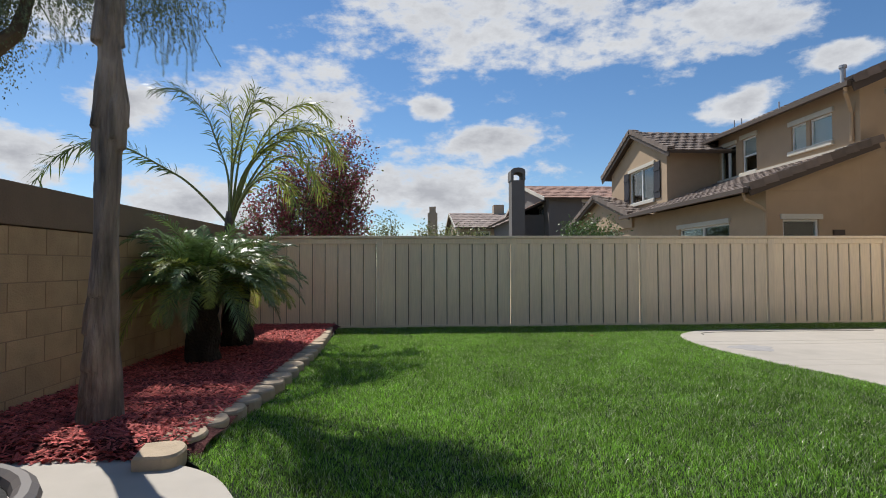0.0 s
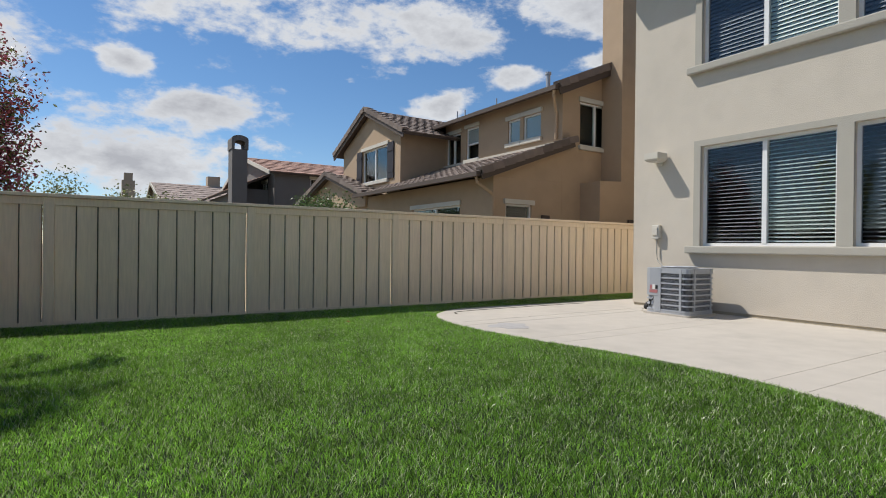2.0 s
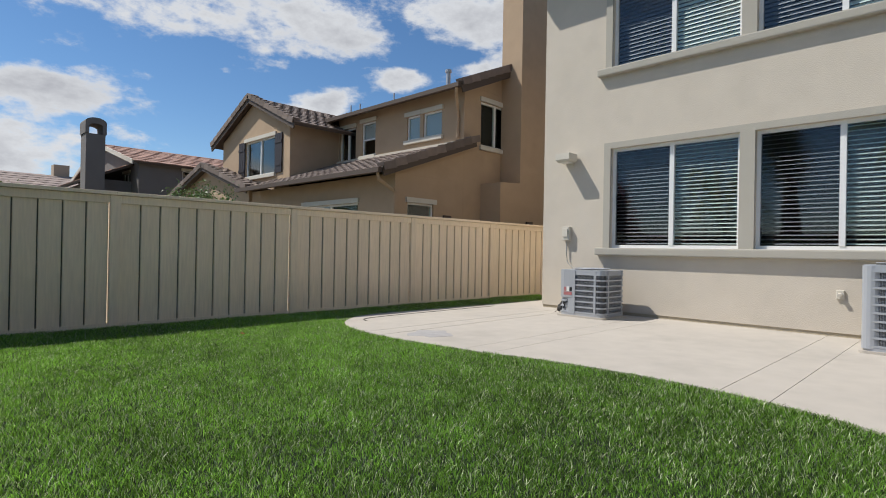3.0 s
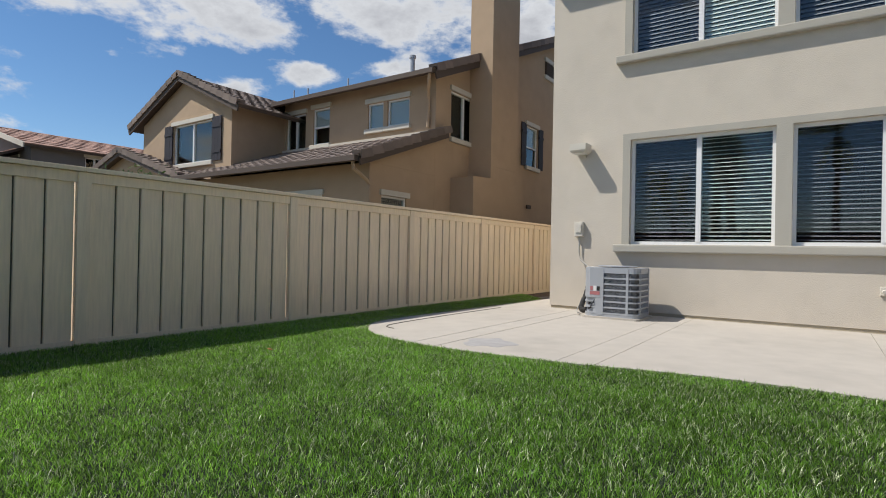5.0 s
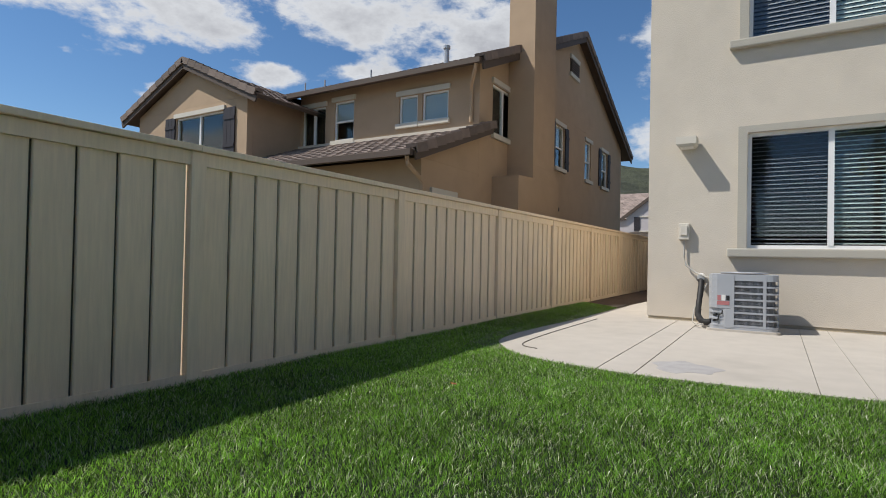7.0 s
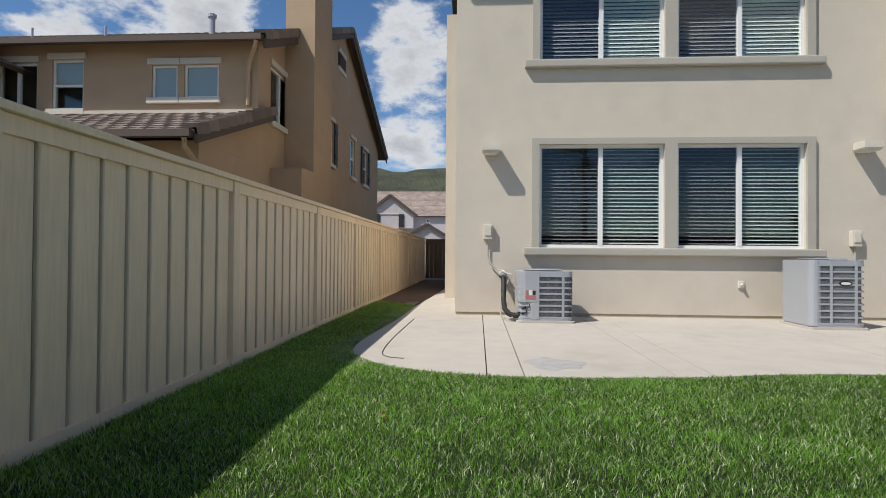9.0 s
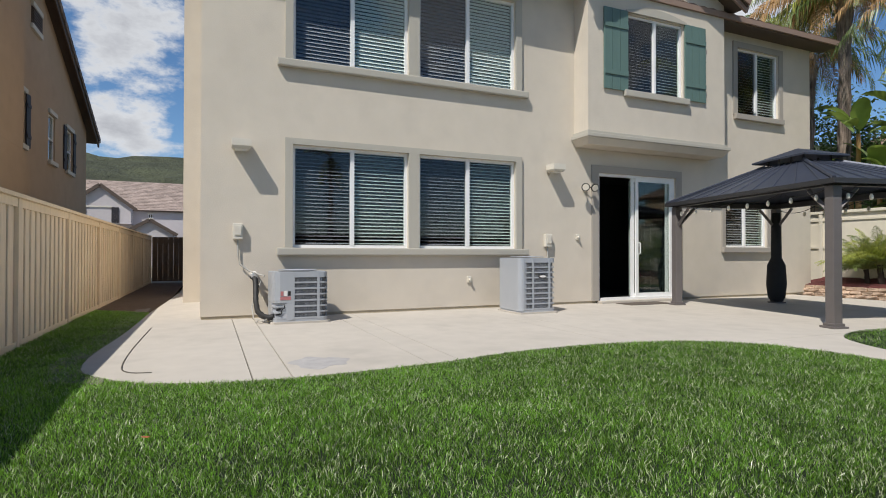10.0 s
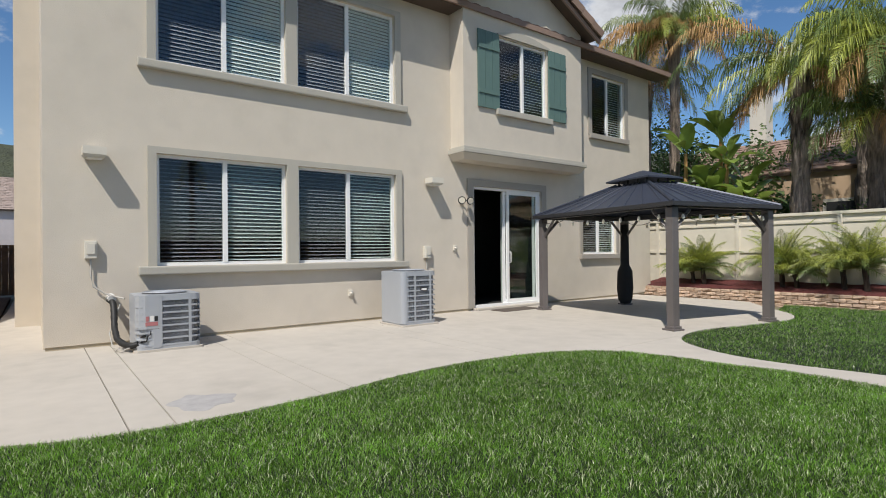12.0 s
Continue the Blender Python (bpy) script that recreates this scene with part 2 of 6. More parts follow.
M["leaf_olive"] = material("olive_leaf", (0.22, 0.24, 0.09), 0.5, 0.2, 3, 0, island=0.4, trans=0.25)
# dry pale blades, whose bright colour also paints sun glints on the lawn
M["grass_pale_glint"] = material("pale_glint_blade", (0.60, 0.66, 0.40), 0.28, 0.2, 1.6, 0, island=0.4, trans=0.3)
M["pepper_leaf"] = material("pepper_leaf", (0.17, 0.20, 0.10), 0.5, 0.2, 3, 0, island=0.4, trans=0.25)
M["grass"] = material("grass_blade", (0.195, 0.375, 0.050), 0.30, 0.42, 2.4, 0, island=0.9, trans=0.68)
M["gate_wood"] = material("gate_wood", (0.15, 0.095, 0.06), 0.8, 0.15, 6, 0.3, 30, stretch=(5, 5, 0.6))
M["mat"] = material("door_mat", (0.10, 0.08, 0.065), 0.95, 0.1, 20, 0.4)


# ---- builders ----
def box(bm, x0, y0, z0, x1, y1, z1, bevel=0.0):
    vs = [bm.verts.new((x, y, z)) for z in (z0, z1) for x, y in ((x0, y0), (x1, y0), (x1, y1), (x0, y1))]
    fs = [(3, 2, 1, 0), (4, 5, 6, 7), (0, 1, 5, 4), (1, 2, 6, 5), (2, 3, 7, 6), (3, 0, 4, 7)]
    faces = [bm.faces.new([vs[i] for i in f]) for f in fs]
    if bevel:
        es = list({e for f in faces for e in f.edges})
        bmesh.ops.bevel(bm, geom=es, offset=bevel, segments=2, affect="EDGES", profile=0.6)
    return vs


def prism(bm, pts, z0, z1):
    """A solid over a plan outline (counter-clockwise)."""
    a = [bm.verts.new((p[0], p[1], z0)) for p in pts]
    b = [bm.verts.new((p[0], p[1], z1)) for p in pts]
    bm.faces.new(b)
    bm.faces.new(a[::-1])
    n = len(pts)
    for i in range(n):
        bm.faces.new((a[i], a[(i + 1) % n], b[(i + 1) % n], b[i]))


def extrude_poly(bm, pts, d):
    """A flat 3D outline thickened by the vector d."""
    a = [bm.verts.new(p) for p in pts]
    b = [bm.verts.new(Vector(p) + Vector(d)) for p in pts]
    bm.faces.new(a[::-1])
    bm.faces.new(b)
    n = len(pts)
    for i in range(n):
        bm.faces.new((a[i], a[(i + 1) % n], b[(i + 1) % n], b[i]))


def tube(bm, pts, radii, n=10, caps=True):
    rings = []
    for i, p in enumerate(pts):
        p = Vector(p)
        d = (Vector(pts[min(i + 1, len(pts) - 1)]) - Vector(pts[max(i - 1, 0)])).normalized()
        up = Vector((0, 0, 1)) if abs(d.z) < 0.9 else Vector((0, 1, 0))
        a = d.cross(up).normalized()
        b = d.cross(a)
        r = radii[i] if hasattr(radii, "__len__") else radii
        rings.append([bm.verts.new(p + (a * math.cos(2 * math.pi * k / n) + b * math.sin(2 * math.pi * k / n)) * r) for k in range(n)])
    for q, s in zip(rings, rings[1:]):
        for k in range(n):
            bm.faces.new((q[k], q[(k + 1) % n], s[(k + 1) % n], s[k]))
    if caps:
        bm.faces.new(rings[0][::-1])
        bm.faces.new(rings[-1])


def mesh_of(name, bm, mat, smooth=False):
    me = bpy.data.meshes.new(name)
    bmesh.ops.recalc_face_normals(bm, faces=bm.faces)
    bm.to_mesh(me)
    bm.free()
    me.materials.append(M[mat])
    if smooth:
        me.polygons.foreach_set("use_smooth", [True] * len(me.polygons))
    return me


def part(name, bm, mat, parent=None, label="", kind="", category="", smooth=False, group=""):
    ob = new(name, mesh_of(name, bm, mat, smooth))
    if parent:
        ob.parent = parent
    return tagged(ob, label, category, group, kind)


def empty(name, at, label="", category="", group="", kind=""):
    ob = new(name)
    ob.empty_display_size = 0.1
    ob.location = at
    return tagged(ob, label, category, group, kind)


def boxpart(name, c, mat, parent=None, label="", bevel=0.0, kind="", category="", group=""):
    bm = bmesh.new()
    box(bm, *c, bevel=bevel)
    return part(name, bm, mat, parent, label, kind, category, group=group)


def raw(name, verts, faces, mat, parent=None, kind="", label="", category=""):
    me = bpy.data.meshes.new(name)
    me.from_pydata(verts, [], faces)
    me.materials.append(M[mat])
    ob = new(name, me)
    if parent:
        ob.parent = parent
    return tagged(ob, label, category, "", kind)


def wall_x(name, x0, x1, y0, y1, z0, z1, holes, mat, parent=None, label="", kind=""):
    """A wall in a plane of constant x, between x0 and x1, with real openings (ya, yb, za, zb)."""
    ys = sorted({y0, y1, *[h[0] for h in holes], *[h[1] for h in holes]})
    zs = sorted({z0, z1, *[h[2] for h in holes], *[h[3] for h in holes]})
    bm = bmesh.new()
    solid = {}
    for i in range(len(ys) - 1):
        for j in range(len(zs) - 1):
            cy, cz = (ys[i] + ys[i + 1]) / 2, (zs[j] + zs[j + 1]) / 2
            solid[i, j] = not any(a < cy < b and c < cz < d for a, b, c, d in holes)
    V = {}

    def v(x, i, j):
        if (x, i, j) not in V:
            V[x, i, j] = bm.verts.new((x, ys[i], zs[j]))
        return V[x, i, j]
    for (i, j), s in solid.items():
        if not s:
            continue
        for x in (x0, x1):
            bm.faces.new((v(x, i, j), v(x, i + 1, j), v(x, i + 1, j + 1), v(x, i, j + 1)))
        for di, dj, e in ((-1, 0, ((i, j), (i, j + 1))), (1, 0, ((i + 1, j), (i + 1, j + 1))), (0, -1, ((i, j), (i + 1, j))), (0, 1, ((i, j + 1), (i + 1, j + 1)))):
            if not solid.get((i + di, j + dj), False):
                (a, b), (c, d) = e
                bm.faces.new((v(x0, a, b), v(x0, c, d), v(x1, c, d), v(x1, a, b)))
    return part(name, bm, mat, parent, label, kind)


def swap(ob):
    """Turn a thing built facing -x into one facing -y (mirror x and y)."""
    for o in (ob, *ob.children_recursive):
        if o.type == "MESH":
            me = o.data
            for v in me.vertices:
                v.co = (v.co.y, v.co.x, v.co.z)
            me.flip_normals()
        if o.parent and o.parent is not ob or o is ob:
            pass
    ob.location = (ob.location.y, ob.location.x, ob.location.z)
    return ob


# Windows face -x; their origin is the lower corner of small y on the wall's face.
def window(name, x, y0, y1, z0, z1, label, panes="slide", blind=True, trim=None, sill=None, frame="vinyl", glass="glass", head=None, fw=0.045, shutters=None, depth=0.35, kind="structure", parent=None, sidetrim=0.11, blind_n=None, tilts=None, shade=None):
    w = empty(name, (x, y0, z0), label, "window" if not parent else "", kind=kind if not parent else "")
    w.parent = parent
    W, H = y1 - y0, z1 - z0
    r = 0.05
    hw = 0.07 if head else 0.12
    if trim:
        bm = bmesh.new()
        t = sidetrim
        box(bm, -0.035, -t, -0.02, 0.0, 0, H + t)
        box(bm, -0.035, W, -0.02, 0.0, W + t, H + t)
        box(bm, -0.035, 0, H, 0.0, W, H + t)
        part("window_trim", bm, trim, w)
    if head:
        boxpart("window_head", (-0.06, -0.07, H, 0.0, W + 0.07, H + 0.13), head, w)
    if sill:
        boxpart("window_sill", (-0.09, -hw, -0.13, 0.0, W + hw, 0.0), sill, w, bevel=0.012)
    bm = bmesh.new()
    box(bm, r, 0, 0, r + 0.07, fw, H)
    box(bm, r, W - fw, 0, r + 0.07, W, H)
    box(bm, r, fw, 0, r + 0.07, W - fw, fw)
    box(bm, r, fw, H - fw, r + 0.07, W - fw, H)
    part("window_frame", bm, frame, w)
    if panes == "slide":
        boxpart("mullion", (r - 0.012, W / 2 - fw * 0.7, fw, r + 0.06, W / 2 + fw * 0.7, H - fw), frame, w)
        cells = [(fw, W / 2 - fw * 0.7, fw, H - fw), (W / 2 + fw * 0.7, W - fw, fw, H - fw)]
    elif panes == "hung":
        boxpart("mullion", (r - 0.012, fw, H * 0.46, r + 0.06, W - fw, H * 0.46 + fw), frame, w)
        cells = [(fw, W - fw, fw, H * 0.46), (fw, W - fw, H * 0.46 + fw, H - fw)]
    else:
        cells = [(fw, W - fw, fw, H - fw)]
    for k, (a, b, c, d) in enumerate(cells):
        bm = bmesh.new()
        box(bm, r + 0.03, a, c, r + 0.036, b, d)
        g = part("pane", bm, "screen" if blind and k == 1 else glass, w)
        g.visible_shadow = False
    if shade:
        # pale sheet behind the glass, from the given height fraction up
        boxpart("roller_blind", (r + 0.05, fw, H * shade, r + 0.055, W - fw, H - fw), "pale_sheet", w, "pale sheet behind the window glass")
    if blind:
        slat = tilts or ((0.42, 0.42) if z0 < 3 else (1.25, 1.1))
        bm = bmesh.new()
        n = blind_n or int((H - 2 * fw) / 0.05)
        step = (H - 2 * fw) / n
        for i in range(n):
            z = fw + (i + 0.5) * step
            s = step * 0.42
            for a, b, tilt in ((fw, W / 2 - 0.02, slat[0]), (W / 2 + 0.02, W - fw, slat[1])):
                vs = [bm.verts.new(p) for p in ((r + 0.05, a, z - s * tilt), (r + 0.05, b, z - s * tilt), (r + 0.095, b, z + s * tilt), (r + 0.095, a, z + s * tilt))]
                bm.faces.new(vs)
        part("blind", bm, "blind", w, "grey horizontal window blind", kind="stuff")
    if shutters:
        for a in (-shutters[0] - 0.02, W + 0.02):
            sh = bmesh.new()
            sw = shutters[0]
            nb = 3
            for k in range(nb):
                box(sh, -0.045, a + k * sw / nb + 0.004, -0.02, -0.015, a + (k + 1) * sw / nb - 0.004, H + 0.03)
            s = part("shutter", sh, shutters[1], w, shutters[2])
            for zz in (H * 0.2, H * 0.8):
                boxpart("batten", (-0.065, a + 0.01, zz - 0.045, -0.045, a + sw - 0.01, zz + 0.045), shutters[1], s)
    if depth:
        # near-black sheet close behind the glass, painting the room's shade
        boxpart("room_back", (r + depth, -0.25, -0.3, r + depth + 0.02, W + 0.25, H + 0.3), "room_shade", w, kind="stuff")
    return w


# ---- ground ----
def arc_pts(pts, n=6):
    """A smooth curve through plan points."""
    out = []
    for i in range(len(pts) - 1):
        p0, p1, p2, p3 = (Vector(pts[max(i - 1, 0)]), Vector(pts[i]), Vector(pts[i + 1]), Vector(pts[min(i + 2, len(pts) - 1)]))
        for k in range(n):
            t = k / n
            out.append(0.5 * ((2 * p1) + (p2 - p0) * t + (2 * p0 - 5 * p1 + 4 * p2 - p3) * t * t + (3 * p1 - p0 - 3 * p2 + p3) * t ** 3))
    out.append(Vector(pts[-1]))
    return [tuple(p) for p in out]


bm = bmesh.new()
vs = [bm.verts.new((x, y, -0.12)) for x, y in ((-900, -900), (900, -900), (900, 900), (-900, 900))]
bm.faces.new(vs)
part("ground", bm, "land", kind="structure", label="dry brown ground reaching the horizon")

# patio outline along the lawn, from the side yard round to the narrow path and the slab at its end
PATIO_EDGE = arc_pts([(10.6, 9.72), (8.2, 9.76), (5.88, 9.84), (5.10, 9.52), (4.72, 9.0), (4.58, 8.4), (4.57, 7.7), (4.68, 6.7), (4.86, 5.9), (4.93, 5.2), (4.90, 4.5), (4.70, 3.65), (4.28, 3.05), (3.6, 2.79), (3.0, 2.73), (2.3, 2.60), (1.2, 2.70), (0.2, 2.95), (-0.30, 3.25), (-0.62, 3.70), (-0.98, 3.93), (-1.5, 4.02), (-2.54, 4.02)], 5)
PATIO_BACK = arc_pts([(-1.6, 2.3), (-0.6, 2.2), (0.6, 2.15), (1.66, 2.10), (2.41, 2.22), (3.08, 2.20), (3.7, 1.95), (4.15, 1.55), (4.40, 0.9), (4.42, 0.2), (4.2, -0.9), (4.05, -2.0), (4.35, -2.9), (5.2, -3.9), (6.0, -4.9)], 5)
patio_outline = [(22.4, 9.45), *[(x, y) for x, y in ((16, 9.5), (13, 9.6))], *PATIO_EDGE, (-2.54, 2.3), *PATIO_BACK, (6.2, -5.0), (9.6, -5.0), (9.6, 8.8), (22.4, 8.8)]


def clip_poly(pts, a, b, c):
    """The part of an outline where a*x + b*y <= c."""
    out = []
    for i, p in enumerate(pts):
        q = pts[(i + 1) % len(pts)]
        fp, fq = a * p[0] + b * p[1] - c, a * q[0] + b * q[1] - c
        if fp <= 0:
            out.append(p)
        if (fp < 0) != (fq < 0) and fp != fq:
            t = fp / (fp - fq)
            out.append((p[0] + (q[0] - p[0]) * t, p[1] + (q[1] - p[1]) * t))
    return out


patio = empty("pavement", (0, 0, 0), "pale sunlit concrete patio with narrow joints and a curved edge along the lawn", kind="structure")
cuts = [None, 8.44, 8.13, 6.87, 6.54, 4.42, 4.06, -1.6, None]
FINE = 0.0028
base_bm = bmesh.new()
prism(base_bm, patio_outline, -0.11, -0.02)
part("joint_bed", base_bm, "joint", patio, kind="structure")
for hi, lo in zip(cuts, cuts[1:]):
    pts = patio_outline
    if hi is not None:
        pts = clip_poly(pts, 0, 1, hi - (0.006 if hi > 8 else FINE))
    if lo is not None:
        pts = clip_poly(pts, 0, -1, -(lo + (0.006 if lo > 8 else FINE)))
    spans = [None, 4.35, None] if hi == 4.06 else [None, 12.6, None] if hi is None else [None, None]
    for a, b in zip(spans, spans[1:]):
        q = pts
        if a is not None:
            q = clip_poly(q, -1, 0, -(a + FINE))
        if b is not None:
            q = clip_poly(q, 1, 0, b - FINE)
        if len(q) > 2:
            bm = bmesh.new()
            prism(bm, q, -0.10, 0.0)
            part("concrete_slab", bm, "concrete", patio, kind="structure")

bm = bmesh.new()
strip = arc_pts([(5.22, 9.22), (5.30, 9.40), (5.62, 9.49), (6.6, 9.52), (8.4, 9.50)], 6)
tube(bm, [(x, y, 0.001) for x, y in strip], 0.007, 6)
part("expansion_strip", bm, "joint", patio, kind="structure")

M["damp"] = material("faded_concrete", (0.37, 0.355, 0.345), 0.8, 0.16, 9, 0.2, 120, stain=0.2)
bm = bmesh.new()
prism(bm, [(5.12 + (0.27 + 0.05 * math.sin(3 * a) + 0.03 * math.sin(7 * a)) * math.cos(a), 7.80 + (0.27 + 0.04 * math.cos(5 * a)) * math.sin(a)) for a in [2 * math.pi * k / 40 for k in range(40)]], 0.0, 0.0015)
part("surface_stain", bm, "damp", patio, "bluish-grey faded patch on the concrete", "structure")

# lawn beds
lawn_1 = [(-0.80, 10.70), *reversed([p for p in PATIO_EDGE if p[0] > -0.7][2:]), (10.9, 9.8), (11.2, 10.68)]
lawn_1 = [(11.6, 10.68), (-0.95, 10.68), (-0.80, 9.9), (-0.75, 5.6), (-0.90, 4.02), *[(x, y + 0.01) for x, y in reversed(PATIO_EDGE) if x > -0.62]]
lawn_2 = [*[(x - 0.01, y - 0.01) for x, y in PATIO_BACK if y > -3.6], (5.2, -4.85), (-2.5, -5.4), (-2.5, 2.2)]
# ground sheets under the blades carry the painted shade of the gaps
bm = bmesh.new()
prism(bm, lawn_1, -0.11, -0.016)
part("ground", bm, "turf", kind="structure", label="near-black ground under the lawn, with shade between blades painted in")
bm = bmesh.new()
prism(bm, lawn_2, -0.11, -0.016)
part("ground", bm, "turf", kind="structure", label="near-black ground under the second lawn, with shade between blades painted in")
boxpart("ground", (10.0, 9.6, -0.11, 22.5, 10.75, -0.035), "soil", kind="structure", label="bare brown soil along the side path")
# grey gravel margin between side lawn and patio
bm = bmesh.new()
prism(bm, [(11.6, 9.78), (11.4, 10.0), (8.0, 10.0), (5.95, 10.12), (5.2, 9.95), (4.95, 9.55), (5.12, 9.54), (5.9, 9.87), (8.2, 9.78)], -0.06, -0.004)
part("gravel_strip", bm, "gravel", kind="stuff", label="narrow grey gravel strip beside the patio", category="gravel")


def inside(px, py, poly):
    c = np.zeros(len(px), bool)
    n = len(poly)
    for i in range(n):
        x0, y0 = poly[i]
        x1, y1 = poly[(i + 1) % n]
        if y0 == y1:
            continue
        m = ((y0 > py) != (y1 > py)) & (px < (x1 - x0) * (py - y0) / (y1 - y0) + x0)
        c ^= m
    return c


def grass(name, poly, density, label, hole=None, seed=1):
    rng = np.random.default_rng(seed)
    P = np.array(poly)
    x0, y0 = P.min(0)
    x1, y1 = P.max(0)
    n = int((x1 - x0) * (y1 - y0) * density)
    px, py = rng.uniform(x0, x1, n), rng.uniform(y0, y1, n)
    k = inside(px, py, poly)
    if hole:
        k &= ~inside(px, py, hole)
    px, py = px[k], py[k]
    n = len(px)
    edge = np.sin(px * 5.3 + py * 2.2) * np.sin(py * 6.1 - px * 1.3)
    clump = 0.25 * edge + np.sin(px * 2.1 + 1.3 * np.sin(py * 1.7)) * np.sin(py * 2.6 + np.sin(px * 3.1)) * 0.5 + 0.5 + 0.4 * np.sin(px * 17 + np.sin(py * 11) * 2) * np.sin(py * 15)
    h = rng.uniform(0.020, 0.043, n) * (0.80 + 0.34 * clump)
    a = rng.uniform(0, 2 * np.pi, n)
    lean = rng.uniform(0.25, 1.25, n) * h
    w = rng.uniform(0.0010, 0.0023, n)
    la = rng.uniform(0, 2 * np.pi, n)
    dx, dy = np.cos(a) * w, np.sin(a) * w
    lx, ly = np.cos(la) * lean, np.sin(la) * lean
    z0 = np.full(n, -0.017)
    v = np.empty((n, 5, 3), np.float32)
    v[:, 0] = np.stack([px - dx, py - dy, z0], 1)
    v[:, 1] = np.stack([px + dx, py + dy, z0], 1)
    v[:, 2] = np.stack([px + dx * 0.8 + lx * 0.35, py + dy * 0.8 + ly * 0.35, z0 + h * 0.62], 1)
    v[:, 3] = np.stack([px - dx * 0.8 + lx * 0.35, py - dy * 0.8 + ly * 0.35, z0 + h * 0.62], 1)
    v[:, 4] = np.stack([px + lx, py + ly, z0 + h], 1)
    base = np.arange(n, dtype=np.int32)[:, None] * 5
    me = bpy.data.meshes.new(name)
    me.vertices.add(n * 5)
    me.vertices.foreach_set("co", v.ravel())
    loops = (base + np.array([0, 1, 2, 3, 3, 2, 4], np.int32)).ravel()
    me.loops.add(n * 7)
    me.loops.foreach_set("vertex_index", loops)
    me.polygons.add(n * 2)
    starts = (np.arange(n, dtype=np.int32)[:, None] * 7 + np.array([0, 4], np.int32)).ravel()
    me.polygons.foreach_set("loop_start", starts)
    me.update(calc_edges=True)
    me.validate()
    me.materials.append(M["grass"])
    me.materials.append(M["grass_pale_glint"])
    # random share of pale dry blades, doubling as painted glints
    pale = (rng.random(n) < 0.13).astype(np.int32)
    me.polygons.foreach_set("material_index", np.repeat(pale, 2))
    return tagged(new(name, me), label, "grass", kind="stuff")


grass("lawn_grass", lawn_1, 11500, "thick bright green mown lawn grass", seed=1)
grass("lawn_grass", [p for p in lawn_2], 2600, "thick green mown lawn grass beyond the path", seed=2)

# ---- own house ----
HX = 9.1
WIN_LO = [(5.50, 7.52), (3.28, 5.30)]
house = empty("house", (9.1, 2, 0), "two-storey cream stucco house with brown tile roof", "house", kind="structure")
house.location = (0, 0, 0)
W_HOLES = [(a, b, 1.13, 2.83) for a, b in WIN_LO] + [(a, b, 4.22, 5.98) for a, b in WIN_LO] + [(-0.90, 1.26, 0.05, 2.74), (-4.42, -2.92, 4.42, 6.04), (-3.96, -2.49, 1.20, 2.62)]
wall_x("wall_west", 9.1, 9.3, -5.65, 8.9, 0.16, 6.6, W_HOLES, "stucco", house, "sunlit cream stucco wall with windows", "structure")
boxpart("baseboard", (9.115, -5.6, 0.0, 9.29, 1.4 - 2.35, 0.16), "screed", house, kind="structure")
boxpart("baseboard", (9.115, 1.30, 0.0, 9.29, 8.88, 0.16), "screed", house, kind="structure")
boxpart("wall_north", (9.302, 8.7, 0.0, 12.6, 8.9, 6.6), "stucco", house, kind="structure")
boxpart("wall_north", (12.6, 8.7, 0.0, 22, 9.28, 6.6), "stucco", house, kind="structure")
boxpart("wall_south", (9.302, -5.65, 0.0, 22, -5.45, 6.6), "stucco", house, kind="structure")
boxpart("wall_east", (22.0, -5.65, 0, 22.2, 9.28, 6.6), "stucco", house, kind="structure")
# upper bay with its moulding
wall_x("wall_bay", 8.65, 8.8, -1.95, 1.87, 3.50, 6.95, [(-0.68, 0.86, 4.40, 6.00)], "stucco", house, "cream stucco bay on the upper floor", "structure")
boxpart("wall_bay", (8.802, 1.72, 3.50, 9.098, 1.87, 6.6), "stucco", house, kind="structure")
boxpart("wall_bay", (8.802, -1.95, 3.50, 9.098, -1.80, 6.6), "stucco", house, kind="structure")
bm = bmesh.new()
extrude_poly(bm, [(8.655, -1.90, 6.95), (8.655, 1.82, 6.95), (8.655, -0.04, 7.75)], (0.14, 0, 0))
part("wall_bay", bm, "stucco", house, kind="structure")
boxpart("trim", (8.55, -2.03, 3.36, 9.098, 1.95, 3.44), "stucco_trim", house, kind="structure", bevel=0.015)
boxpart("trim", (8.60, -1.99, 3.442, 9.098, 1.91, 3.498), "stucco_trim", house, kind="structure", bevel=0.01)
bm = bmesh.new()
for (x0, y0, y1, z0), (x1, y2, y3, z1) in (((8.68, -1.92, 1.84, 3.23), (8.58, -2.0, 1.93, 3.358)),):
    a = [bm.verts.new(p) for p in ((x0, y0, z0), (9.098, y0, z0), (9.098, y1, z0), (x0, y1, z0))]
    b = [bm.verts.new(p) for p in ((x1, y2, z1), (9.098, y2, z1), (9.098, y3, z1), (x1, y3, z1))]
    bm.faces.new(a[::-1])
    bm.faces.new(b)
    for i in range(4):
        bm.faces.new((a[i], a[(i + 1) % 4], b[(i + 1) % 4], b[i]))
part("trim", bm, "stucco", house, kind="structure")
